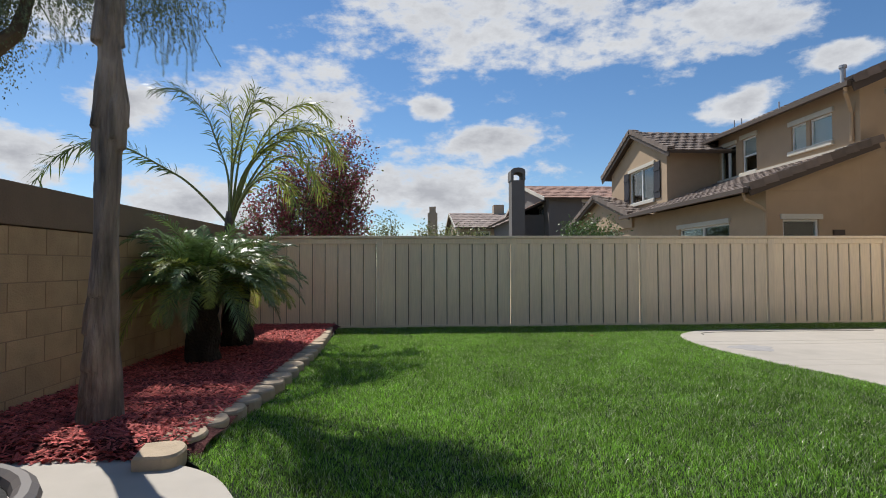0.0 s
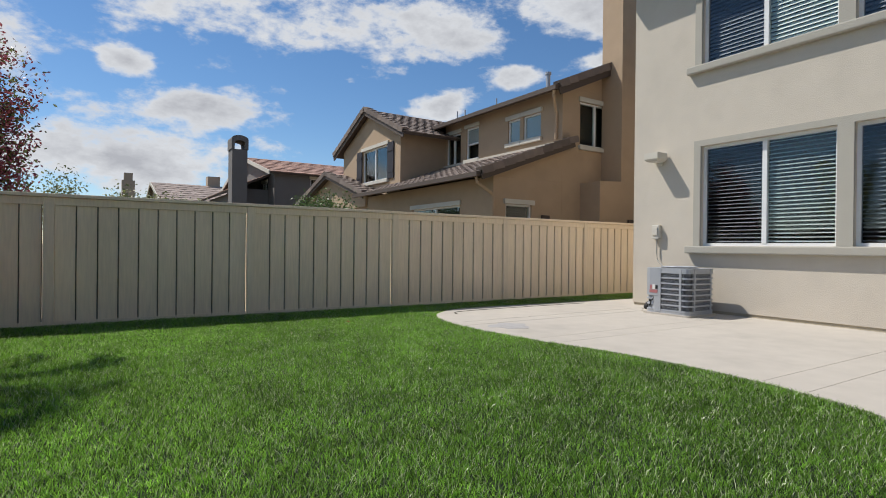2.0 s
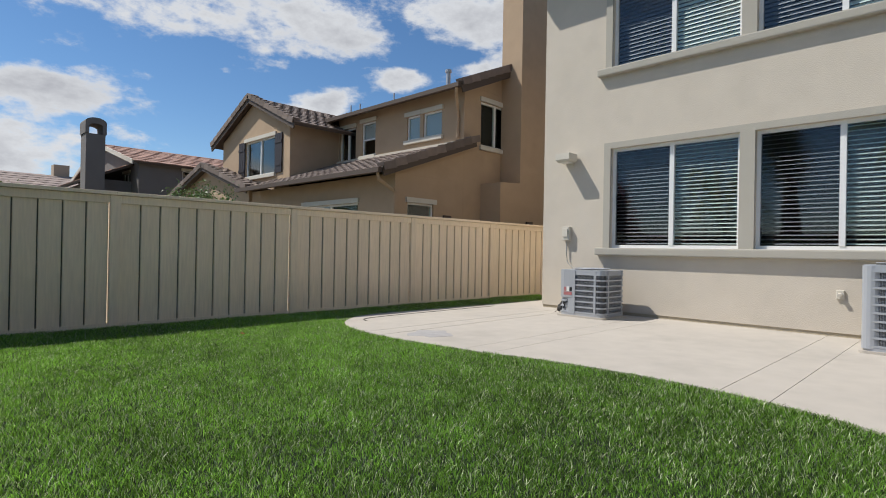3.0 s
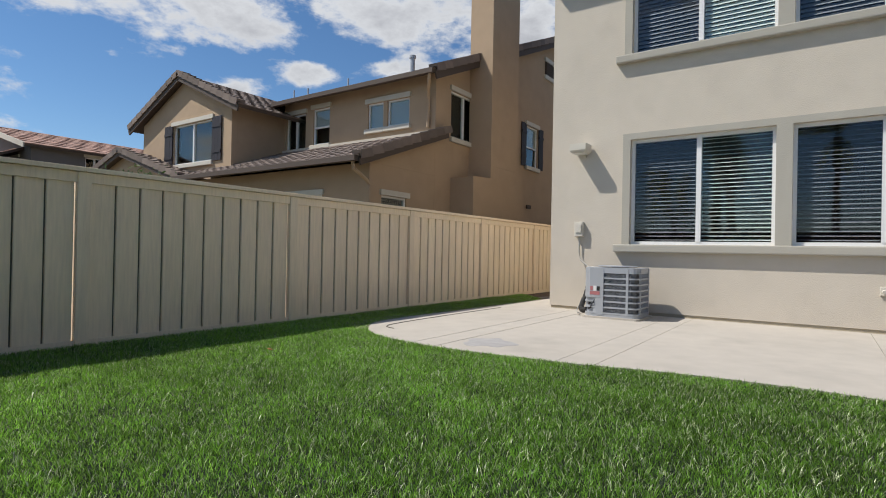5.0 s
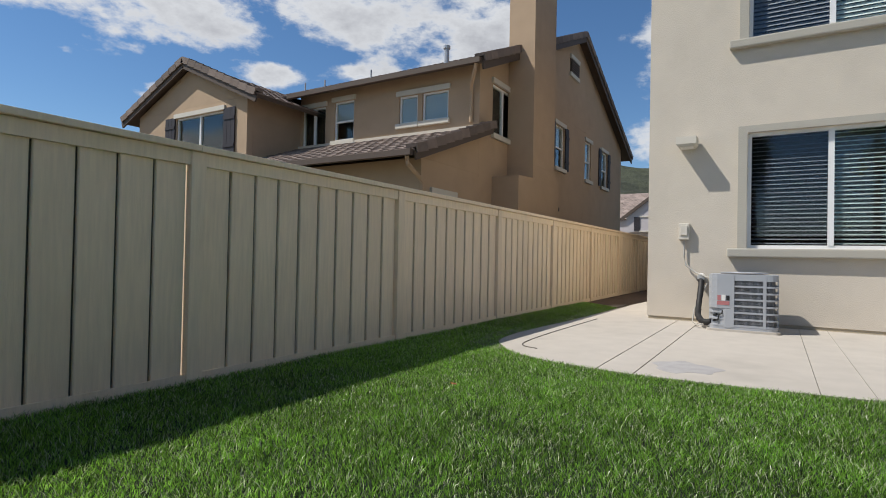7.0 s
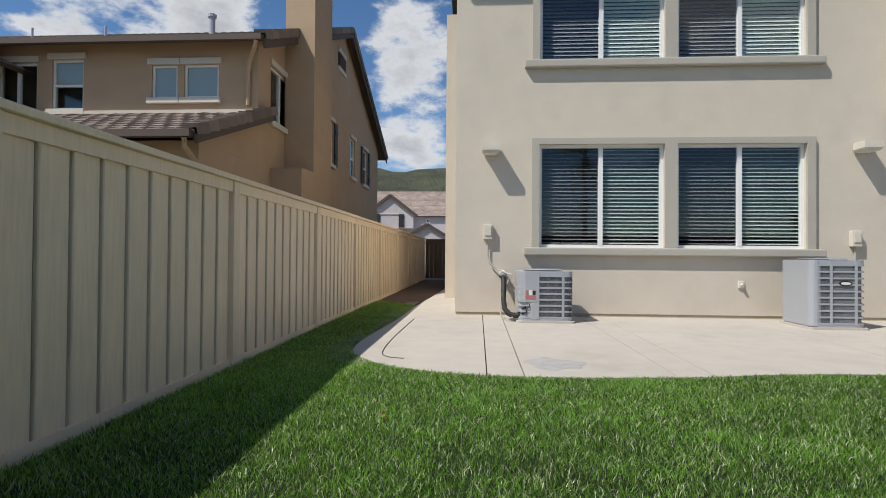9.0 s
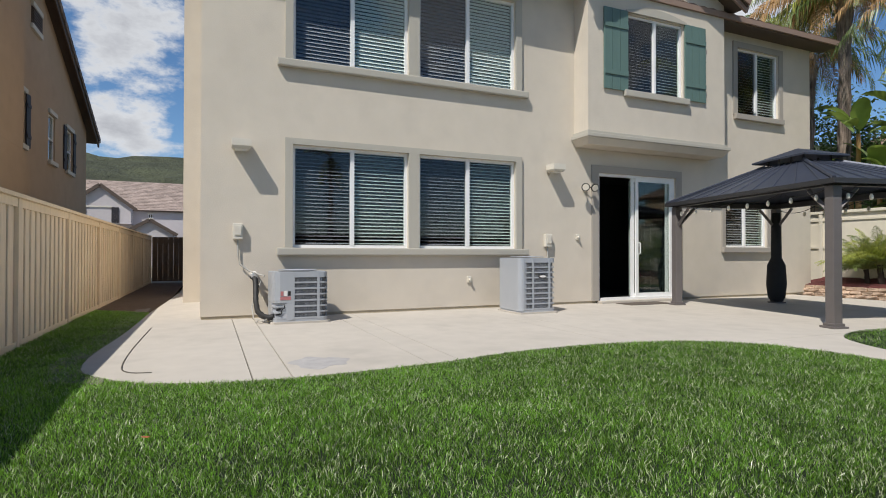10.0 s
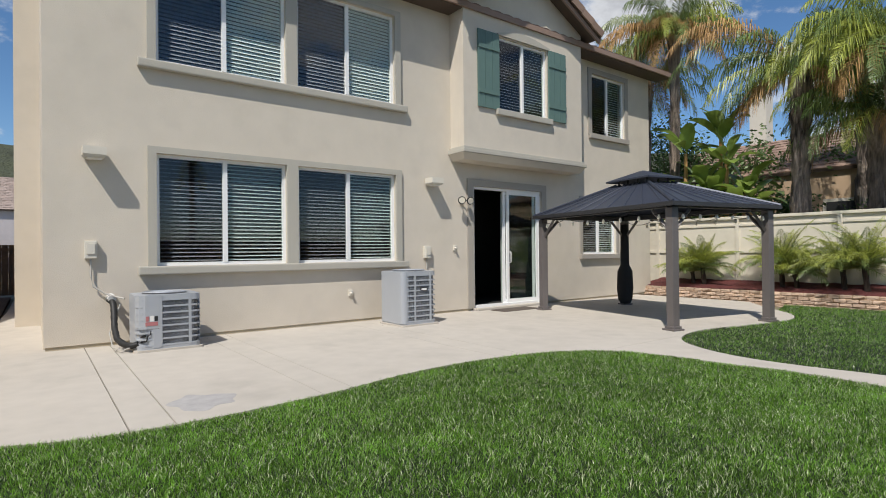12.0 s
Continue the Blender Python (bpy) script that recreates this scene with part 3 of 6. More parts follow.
# window surrounds shared by the two pairs
for nm, z0, z1, sl in (("lower", 1.13, 2.83, 1.13), ("upper", 4.22, 5.98, 4.22)):
    bm = bmesh.new()
    box(bm, 9.05, 3.15, z1, 9.098, 7.64, z1 + 0.10)
    box(bm, 9.05, 7.52, z0, 9.098, 7.64, z1)
    box(bm, 9.05, 5.30, z0, 9.098, 5.50, z1)
    box(bm, 9.05, 3.15, z0, 9.098, 3.28, z1)
    part("trim", bm, "stucco_trim", house, kind="structure")
    boxpart("window_sill", (8.995, 3.02, z0 - 0.13, 9.098, 7.77, z0 - 0.002), "stucco_trim", house, "projecting stucco sill", kind="structure", bevel=0.02)
    for a, b in WIN_LO:
        window("window", HX, a, b, z0, z1, "white vinyl sliding window with closed grey horizontal blinds", blind=True, fw=0.05, blind_n=26)
window("window", HX, -4.42, -2.92, 4.42, 6.04, "white vinyl sliding window in a grey surround", trim="stucco_grey", sill="stucco_grey", sidetrim=0.14, blind_n=24, tilts=(0.65, 0.5))
window("window", HX, -3.96, -2.49, 1.20, 2.62, "white vinyl sliding window behind the gazebo", trim="stucco_grey", sill="stucco_grey", blind_n=22)
window("window", 8.65, -0.68, 0.86, 4.40, 6.00, "white vinyl sliding window between green shutters", sill="stucco_trim", shutters=(0.62, "shutter", "weathered green board shutter"), blind_n=24, tilts=(0.5, 0.5))
# flat arch over the bay window
bm = bmesh.new()
pts = [(8.60, -0.74, 6.02)] + [(8.60, -0.74 + 1.66 * k / 10, 6.06 + 0.13 * math.sin(math.pi * k / 10)) for k in range(11)] + [(8.60, 0.92, 6.02)]
extrude_poly(bm, pts[::-1], (0.05, 0, 0))
part("trim", bm, "stucco_trim", house, kind="structure")

# sliding glass door
door = empty("door", (HX, -0.90, 0.05), "white sliding glass patio door, half open onto a dark room", "door", kind="structure")
bm = bmesh.new()
DW, DH = 2.16, 2.69
for c in ((0.02, 0, 0, 0.12, 0.05, DH), (0.02, DW - 0.05, 0, 0.12, DW, DH), (0.02, 0.05, DH - 0.05, 0.12, DW - 0.05, DH), (-0.02, 0.05, 0, 0.12, DW - 0.05, 0.05)):
    box(bm, *c)
part("door_frame", bm, "vinyl", door)
for k, (a, xx) in enumerate(((0.05, 0.03), (0.13, 0.08))):
    pn = bmesh.new()
    b = a + 1.06
    box(pn, xx, a, 0.05, xx + 0.035, a + 0.075, DH - 0.05)
    box(pn, xx, b - 0.075, 0.05, xx + 0.035, b, DH - 0.05)
    box(pn, xx, a + 0.075, 0.05, xx + 0.035, b - 0.075, 0.13)
    box(pn, xx, a + 0.075, DH - 0.12, xx + 0.035, b - 0.075, DH - 0.05)
    pl = part("door_panel", pn, "vinyl", door, "white framed glass panel")
    g = boxpart("pane", (xx + 0.014, a + 0.075, 0.13, xx + 0.02, b - 0.075, DH - 0.12), "glass_dark" if k else "glass", pl)
    g.visible_shadow = False
bm = bmesh.new()
tube(bm, [(-0.01, 1.06, 0.98), (-0.05, 1.06, 1.0), (-0.05, 1.06, 1.22), (-0.01, 1.06, 1.24)], 0.012, 8)
part("door_handle", bm, "vinyl", door)
bm = bmesh.new()
for i in range(12):
    y = 0.12 + i * 0.085
    box(bm, 0.17 + 0.03 * (i % 2), y, 0.06, 0.19 + 0.03 * (i % 2), y + 0.08, DH - 0.08)
part("curtain", bm, "curtain", door, "pale green vertical blind")
# room back, floor and ceiling coloured near-black as painted-in indoor shade
boxpart("room_back", (3.0, -3.2, -0.06, 3.1, 8.0, 2.95), "room_shade", door, kind="stuff")
boxpart("floor", (9.302, -5.4, 0.0, 12.0, 8.68, 0.05), "room_shade", house, kind="structure")
boxpart("ceiling", (9.302, -5.4, 3.0, 22.0, 8.68, 3.1), "room_shade", house, kind="structure")
bm = bmesh.new()
box(bm, 9.06, 1.27, 0.05, 9.098, 1.44, 2.90)
box(bm, 9.06, -1.08, 0.05, 9.098, -0.91, 2.90)
box(bm, 9.06, -0.91, 2.745, 9.098, 1.27, 2.90)
part("trim", bm, "stucco_grey", house, kind="structure")
boxpart("doorstep", (8.93, -0.95, 0.0, 9.098, 1.30, 0.05), "concrete", house, kind="structure", bevel=0.01)


def roof_slope(name, p0, along, up, n_al, n_up, tmat, parent, lift=0.03, under="tan_dark"):
    """A tiled slope: flat interlocking tiles, in courses, over a deck. p0: lower corner; along, up: vectors of its sides."""
    p0, al, u = Vector(p0), Vector(along), Vector(up)
    nrm = al.cross(u).normalized()
    if nrm.z < 0:
        nrm = -nrm
    bm = bmesh.new()
    extrude_poly(bm, [p0, p0 + al, p0 + al + u, p0 + u], nrm * -0.10)
    part("roof_deck", bm, under, parent, kind="structure")
    V, F = [], []
    for j in range(n_up):
        off = 0.5 if j % 2 else 0.0
        for i in range(-1 if off else 0, n_al):
            a0, a1 = max(i + off, 0) / n_al, min(i + off + 0.985, n_al) / n_al
            if a1 - a0 < 0.3 / n_al:
                continue
            b0, b1 = j / n_up, min((j + 1.06) / n_up, 1.0)
            t = random.uniform(-0.004, 0.004)
            q = [p0 + al * a + u * b + nrm * h for a, b, h in ((a0, b0, lift + t), (a1, b0, lift + t), (a1, b1, 0.006), (a0, b1, 0.006))]
            m = p0 + al * ((a0 + a1) / 2) + u * b0 + nrm * (lift + 0.022 + t)
            m2 = p0 + al * ((a0 + a1) / 2) + u * b1 + nrm * 0.02
            lo = [p0 + al * a + u * b0 for a in (a0, a1)]
            k = len(V)
            V += [*q, m, m2, *lo]
            F += [(k, k + 4, k + 5, k + 3), (k + 4, k + 1, k + 2, k + 5), (k + 6, k + 7, k + 1, k + 4, k)]
    return raw("roof_tiles", [tuple(v) for v in V], F, tmat, parent, kind="stuff")


def rake_tiles(p0, p1, parent, tmat, w=0.20, n=None, side=(0, -1, 0)):
    """Barge tiles, one after another, over a gable's sloping edge."""
    p0, p1, s = Vector(p0), Vector(p1), Vector(side)
    L = (p1 - p0).length
    n = n or int(L / 0.36)
    d = (p1 - p0) / n
    up = s.cross(d).normalized()
    if up.z < 0:
        up = -up
    bm = bmesh.new()
    for i in range(n):
        a, b = p0 + d * i, p0 + d * (i + 1.04)
        q0 = [a + up * 0.10, a + up * 0.10 - s * w, a - up * 0.10 - s * 0.0, a + up * 0.02 - s * w]
        extr = b - a - up * 0.03
        va = [bm.verts.new(q) for q in (a + up * 0.10 + s * 0.03, a + up * 0.10 - s * w, a + up * 0.02 - s * w, a + up * 0.03 - s * 0.005, a - up * 0.09 - s * 0.005, a - up * 0.09 + s * 0.03)]
        vb = [bm.verts.new(v.co + extr) for v in va]
        m = len(va)
        bm.faces.new(va)
        bm.faces.new(vb[::-1])
        for k in range(m):
            bm.faces.new((va[k], vb[k], vb[(k + 1) % m], va[(k + 1) % m]))
    part("rake_tiles", bm, tmat, parent, kind="stuff")


def beam(p0, p1, w, h, mat, name, parent, side=(0, 1, 0), label=""):
    p0, p1, s = Vector(p0), Vector(p1), Vector(side).normalized()
    d = (p1 - p0)
    up = s.cross(d).normalized()
    if up.z < 0:
        up = -up
    bm = bmesh.new()
    a = [bm.verts.new(p0 + s * i * w / 2 + up * j * h / 2) for i, j in ((-1, -1), (1, -1), (1, 1), (-1, 1))]
    b = [bm.verts.new(v.co + d) for v in a]
    bm.faces.new(a[::-1])
    bm.faces.new(b)
    for k in range(4):
        bm.faces.new((a[k], a[(k + 1) % 4], b[(k + 1) % 4], b[k]))
    return part(name, bm, mat, parent, label, kind="structure" if parent in (house,) else "")


roof = empty("roof", (0, 0, 0), "brown concrete tile roof with dark timber eaves", kind="structure")
roof_slope("roof", (8.64, -6.05, 6.50), (0, 15.4, 0), (6.31, 0, 2.6), 50, 22, "tile_own", roof)
roof_slope("roof", (22.6, -6.75, 6.50), (0, 16.1, 0), (-7.65, 0, 2.6), 24, 14, "tile_own", roof)
boxpart("fascia", (8.59, -6.05, 6.38, 8.638, 9.35, 6.50), "own_fascia", roof, kind="structure")
boxpart("soffit", (8.64, -6.05, 6.36, 9.098, -1.97, 6.39), "tan_dark", roof, kind="structure")
boxpart("soffit", (8.64, 1.89, 6.36, 9.098, 9.35, 6.39), "tan_dark", roof, kind="structure")
for sgn in (1, -1):
    ye, zp, ze = -0.04 + sgn * 2.22, 7.80, 6.62
    roof_slope("bay_roof", (8.25, ye, ze), (3.6, 0, 0), (0, -sgn * 2.22, zp - ze), 11, 9, "tile_own", roof)
    rake_tiles((8.23, ye, ze + 0.02), (8.23, -0.04, zp + 0.02), roof, "tile_own", side=(-1, 0, 0))
    beam((8.30, ye, ze - 0.13), (8.30, -0.04, zp - 0.13), 0.05, 0.16, "own_fascia", "bargeboard", roof, side=(1, 0, 0))


# ---- wall fixtures ----
def wall_lamp(y, z):
    lamp = empty("wall_lamp", (HX, y, z), "cream metal box floodlight on the stucco wall", "outdoor light", group="floodlights on the wall")
    bm = bmesh.new()
    lo = [(-0.27, -0.11), (-0.04, -0.11), (-0.04, 0.11), (-0.27, 0.11)]
    hi = [(-0.30, -0.14), (-0.03, -0.14), (-0.03, 0.14), (-0.30, 0.14)]
    a = [bm.verts.new((x, yy, -0.075)) for x, yy in lo]
    b = [bm.verts.new((x, yy, -0.035)) for x, yy in hi]
    c = [bm.verts.new((x, yy, 0.075)) for x, yy in hi]
    bm.faces.new(a[::-1])
    bm.faces.new(c)
    for p, q in ((a, b), (b, c)):
        for k in range(4):
            bm.faces.new((p[k], p[(k + 1) % 4], q[(k + 1) % 4], q[k]))
    part("lamp_housing", bm, "off_white", lamp)
    boxpart("lamp_glass", (-0.25, -0.09, -0.083, -0.06, 0.09, -0.077), "white", lamp)
    boxpart("bracket", (-0.028, -0.05, -0.13, 0.0, 0.05, 0.02), "off_white", lamp, bevel=0.006)
    return lamp


wall_lamp(8.32, 2.73)
wall_lamp(2.44, 2.74)


def twin_spot(y, z):
    s = empty("twin_spotlight", (HX, y, z), "pair of small round spotlights on the wall", "outdoor light")
    bm = bmesh.new()
    tube(bm, [(0, 0, 0), (-0.04, 0, 0)], 0.05, 14)
    part("base_plate", bm, "white", s)
    for sg in (-1, 1):
        bm = bmesh.new()
        tube(bm, [(-0.03, 0, 0), (-0.10, sg * 0.06, 0.03), (-0.16, sg * 0.10, 0.02)], 0.012, 8)
        part("arm", bm, "black", s)
        bm = bmesh.new()
        d = Vector((-0.8, sg * 0.25 + 0.35, -0.30)).normalized()
        c = Vector((-0.19, sg * 0.11, 0.02))
        tube(bm, [c - d * 0.08, c - d * 0.03, c, c + d * 0.03], [0.03, 0.06, 0.08, 0.085], 18)
        head = part("lamp_head", bm, "black", s)
        bm = bmesh.new()
        tube(bm, [c + d * 0.032, c + d * 0.040], 0.066, 18)
        part("lens", bm, "bulb", head)
    return s


twin_spot(1.62, 2.38)


def electric_box(y, z, label, conduit):
    e = empty("electric_box", (HX, y, z), label, "electrical box")
    bm = bmesh.new()
    box(bm, -0.09, -0.075, -0.125, 0.0, 0.075, 0.125, bevel=0.01)
    b = part("body", bm, "off_white", e)
    boxpart("cover", (-0.105, -0.05, -0.06, -0.091, 0.05, 0.09), "off_white", b, bevel=0.004)
    bm = bmesh.new()
    tube(bm, [(p[0] - HX, p[1] - y, p[2] - z) for p in conduit], 0.013, 8)
    part("conduit", bm, "pipe", e)
    return e


electric_box(8.36, 1.38, "small cream disconnect box with a grey conduit above the condenser", [(9.06, 8.36, 1.26), (9.06, 8.36, 1.0), (9.05, 8.33, 0.86), (9.03, 8.20, 0.76), (8.98, 8.05, 0.70), (8.9, 7.97, 0.68)])
electric_box(2.55, 1.30, "small cream disconnect box behind the tall condenser", [(9.06, 2.55, 1.18), (9.06, 2.56, 0.8), (9.05, 2.70, 0.6)])
for y, z, nm, lb in ((1.80, 1.38, "wall_outlet", "round cream hose bib cover on the wall"), (4.29, 0.55, "wall_outlet", "small cream weatherproof outlet low on the wall")):
    o = empty(nm, (HX, y, z), lb, "outlet")
    bm = bmesh.new()
    box(bm, -0.03, -0.045, -0.06, 0.0, 0.045, 0.06, bevel=0.01)
    part("cover", bm, "off_white", o)
    bm = bmesh.new()
    tube(bm, [(-0.03, 0, 0), (-0.08, 0, -0.01)], 0.025, 10)
    part("cap", bm, "off_white", o)


# ---- air conditioners ----
def rounded_rect(x0, y0, x1, y1, r, n=4):
    out = []
    for cx, cy, a0 in ((x1 - r, y1 - r, 0), (x0 + r, y1 - r, 90), (x0 + r, y0 + r, 180), (x1 - r, y0 + r, 270)):
        for k in range(n + 1):
            a = radians(a0 + 90 * k / n)
            out.append((cx + r * math.cos(a), cy + r * math.sin(a)))
    return out


def condenser(at, sx, sy, h, rows, label, tall):
    c = empty("air_conditioner", at, label, "air conditioner", group="condensers beside the house")
    bm = bmesh.new()
    prism(bm, rounded_rect(-0.03, -0.03, sx + 0.03, sy + 0.03, 0.06), 0, 0.03)
    part("pad", bm, "concrete", c)
    bm = bmesh.new()
    prism(bm, rounded_rect(0.03, 0.03, sx - 0.03, sy - 0.03, 0.08), 0.05, h - 0.05)
    part("coil", bm, "coil", c, "dark finned condenser coil")
    for z0, z1, nm in ((0.03, 0.07, "base_pan"), (h - 0.07, h - 0.01, "top_rim")):
        bm = bmesh.new()
        prism(bm, rounded_rect(0, 0, sx, sy, 0.10), z0, z1)
        part(nm, bm, "metal_grey", c)
    bm = bmesh.new()
    R = min(sx, sy) * 0.40
    n = 28
    for rr in [R * k / 11 for k in range(1, 12)]:
        pts = [(sx / 2 + rr * math.cos(2 * math.pi * k / n), sy / 2 + rr * math.sin(2 * math.pi * k / n), h + 0.012) for k in range(n + 1)]
        tube(bm, pts, 0.004, 4, caps=False)
    for k in range(8):
        a = math.pi * 2 * k / 8
        tube(bm, [(sx / 2 + 0.05 * math.cos(a), sy / 2 + 0.05 * math.sin(a), h + 0.015), (sx / 2 + R * math.cos(a), sy / 2 + R * math.sin(a), h + 0.008)], 0.005, 4)
    part("fan_grille", bm, "metal_grey", c)
    bm = bmesh.new()
    tube(bm, [(sx / 2, sy / 2, h - 0.012), (sx / 2, sy / 2, h - 0.006)], R, 28)
    part("fan_opening", bm, "coil", c)
    # louvred guards: horizontal rails between posts, with fine wires
    yc = sy if not tall else sy - 0.001
    face_split = 0.36 if not tall else 0.0
    y_hi = sy - face_split * sy
    wires = bmesh.new()
    for i in range(rows + 1):
        z = 0.08 + (h - 0.16) * i / rows
        rail = bmesh.new()
        prism(rail, rounded_rect(-0.004, -0.004, sx + 0.004, sy + 0.004, 0.10), z - 0.011, z + 0.011)
        part("guard_rail", rail, "metal_grey", c)
    step = 0.013
    y = 0.10
    while y < sy - 0.10:
        box(wires, 0.006, y, 0.08, 0.009, y + 0.002, h - 0.08)
        y += step
    x = 0.10
    while x < sx - 0.10:
        box(wires, x, 0.004, 0.08, x + 0.002, 0.007, h - 0.08)
        box(wires, x, sy - 0.008, 0.08, x + 0.002, sy - 0.005, h - 0.08)
        x += step
    part("guard_mesh", wires, "metal_grey", c, kind="stuff")
    for px, py in ((-0.008, 0.13), (-0.008, sy * 0.62), (0.13, -0.008), (sx - 0.15, -0.008)):
        w, d = (0.012, 0.035) if px < 0 else (0.035, 0.012)
        boxpart("corner_post", (px, py, 0.06, px + w, py + d, h - 0.02), "metal_grey", c)
    if tall:
        bm = bmesh.new()
        prism(bm, rounded_rect(-0.006, sy - 0.16, sx + 0.006, sy + 0.010, 0.08), 0.05, h - 0.02)
        part("side_panel", bm, "metal_grey", c, "plain grey steel panel")
        bm = bmesh.new()
        pts = [(0.0, 0.29 + 0.085 * math.cos(2 * math.pi * k / 20), h * 0.66 + 0.035 * math.sin(2 * math.pi * k / 20)) for k in range(20)]
        extrude_poly(bm, pts, (-0.012, 0, 0))
        bd = part("badge", bm, "black", c, "small oval maker's badge")
        bm = bmesh.new()
        pts = [(-0.0125, 0.29 + 0.065 * math.cos(2 * math.pi * k / 20), h * 0.66 + 0.02 * math.sin(2 * math.pi * k / 20)) for k in range(20)]
        extrude_poly(bm, pts, (-0.004, 0, 0))
        part("badge_face", bm, "white", bd)
    else:
        bm = bmesh.new()
        prism(bm, [(-0.008, sy - 0.27), (0.0, sy - 0.27), (0.62, sy - 0.02), (0.62, sy + 0.008), (0.10, sy + 0.008), (0.02, sy - 0.03), (-0.008, sy - 0.10)], h * 0.40, h - 0.015)
        pn = part("service_panel", bm, "metal_grey", c, "plain grey upper service panel")
        bm = bmesh.new()
        prism(bm, [(-0.006, sy - 0.27), (0.0, sy - 0.27), (0.62, sy - 0.02), (0.62, sy + 0.006), (0.14, sy + 0.006), (0.06, sy - 0.03), (0.012, sy - 0.13), (-0.006, sy - 0.20)], 0.05, h * 0.40 - 0.004)
        vr = part("valve_recess", bm, "metal_grey", c, "recessed grey steel valve panel")
        bm = bmesh.new()
        for zz in (0.13, 0.20):
            tube(bm, [(0.06, sy - 0.06, zz), (0.0, sy - 0.10, zz + 0.02)], 0.016, 8)
        tube(bm, [(0.02, sy - 0.17, h * 0.40), (-0.012, sy - 0.16, h * 0.30), (-0.01, sy - 0.13, 0.22), (0.0, sy - 0.11, 0.14)], 0.008, 6)
        part("service_valve", bm, "black", vr)
        boxpart("label", (-0.012, sy - 0.25, h * 0.455, -0.0085, sy - 0.10, h * 0.52), "red_label", pn, "faded red warning label")
        boxpart("label", (-0.012, sy - 0.145, h * 0.535, -0.0085, sy - 0.105, h * 0.62), "red_label", pn, "faded red warning label")
        boxpart("label", (-0.012, sy - 0.20, h * 0.53, -0.0085, sy - 0.155, h * 0.63), "white", pn, "small white label")
        boxpart("label", (-0.012, sy - 0.25, h * 0.535, -0.0085, sy - 0.21, h * 0.62), "black", pn, "small dark label")
    return c


ac = condenser((8.14, 7.12, 0), 0.72, 0.80, 0.77, 7, "low light-grey steel condenser with black pipe insulation, beside the stucco wall", False)
bm = bmesh.new()
hose = [Vector(p) for p in ((0.92, 1.02, 0.66), (0.84, 0.98, 0.62), (0.74, 0.98, 0.50), (0.62, 0.99, 0.30), (0.42, 0.98, 0.16), (0.22, 0.92, 0.10), (0.10, 0.84, 0.09), (0.06, 0.76, 0.12))]
line = [hose[i].lerp(hose[i + 1], k / 6) for i in range(7) for k in range(6)]
tube(bm, line, [0.040 + 0.006 * noise.noise(p * 19) + (0.006 if k % 7 == 0 else 0) for k, p in enumerate(line)], 12)
part("insulated_pipe", bm, "black", ac, "black foam pipe insulation", smooth=True)
bm = bmesh.new()
tube(bm, [(0.86, 0.99, 0.68), (0.96, 1.00, 0.70)], 0.055, 12)
part("pipe_collar", bm, "white", ac)
bm = bmesh.new()
tube(bm, [(0.80, 0.90, 0.60), (0.74, 0.96, 0.44), (0.60, 1.05, 0.22), (0.34, 1.04, 0.06), (0.12, 0.94, 0.04), (0.06, 0.80, 0.10)], 0.009, 6)
part("cable", bm, "pipe", ac)
condenser((7.88, 3.18, 0), 0.74, 0.74, 0.97, 9, "tall pale-grey steel condenser with an oval badge, on the patio", True)

boxpart("door_mat", (8.40, -0.10, 0.0, 8.85, 1.0, 0.012), "mat", None, "thin dark brown door mat on the concrete", category="mat")

# ---- fence ----
FY, FTOP = 10.75, 1.70
POST_X = [-2.58, -0.12, 2.40, 4.90, 7.44, 9.80, 12.3, 14.8, 17.3, 19.8, 22.35]
fence = empty("fence", (0, FY, 0), "tan wood-composite board fence with a cap rail", "fence", kind="structure")
meshes = {}


def shared(name, key, make, mat, parent, at, kind=""):
    if key not in meshes:
        bm = bmesh.new()
        make(bm)
        meshes[key] = mesh_of(name, bm, mat)
    ob = new(name, meshes[key])
    ob.parent = parent
    ob.location = Vector(at) - parent.location
    return tagged(ob, kind=kind)


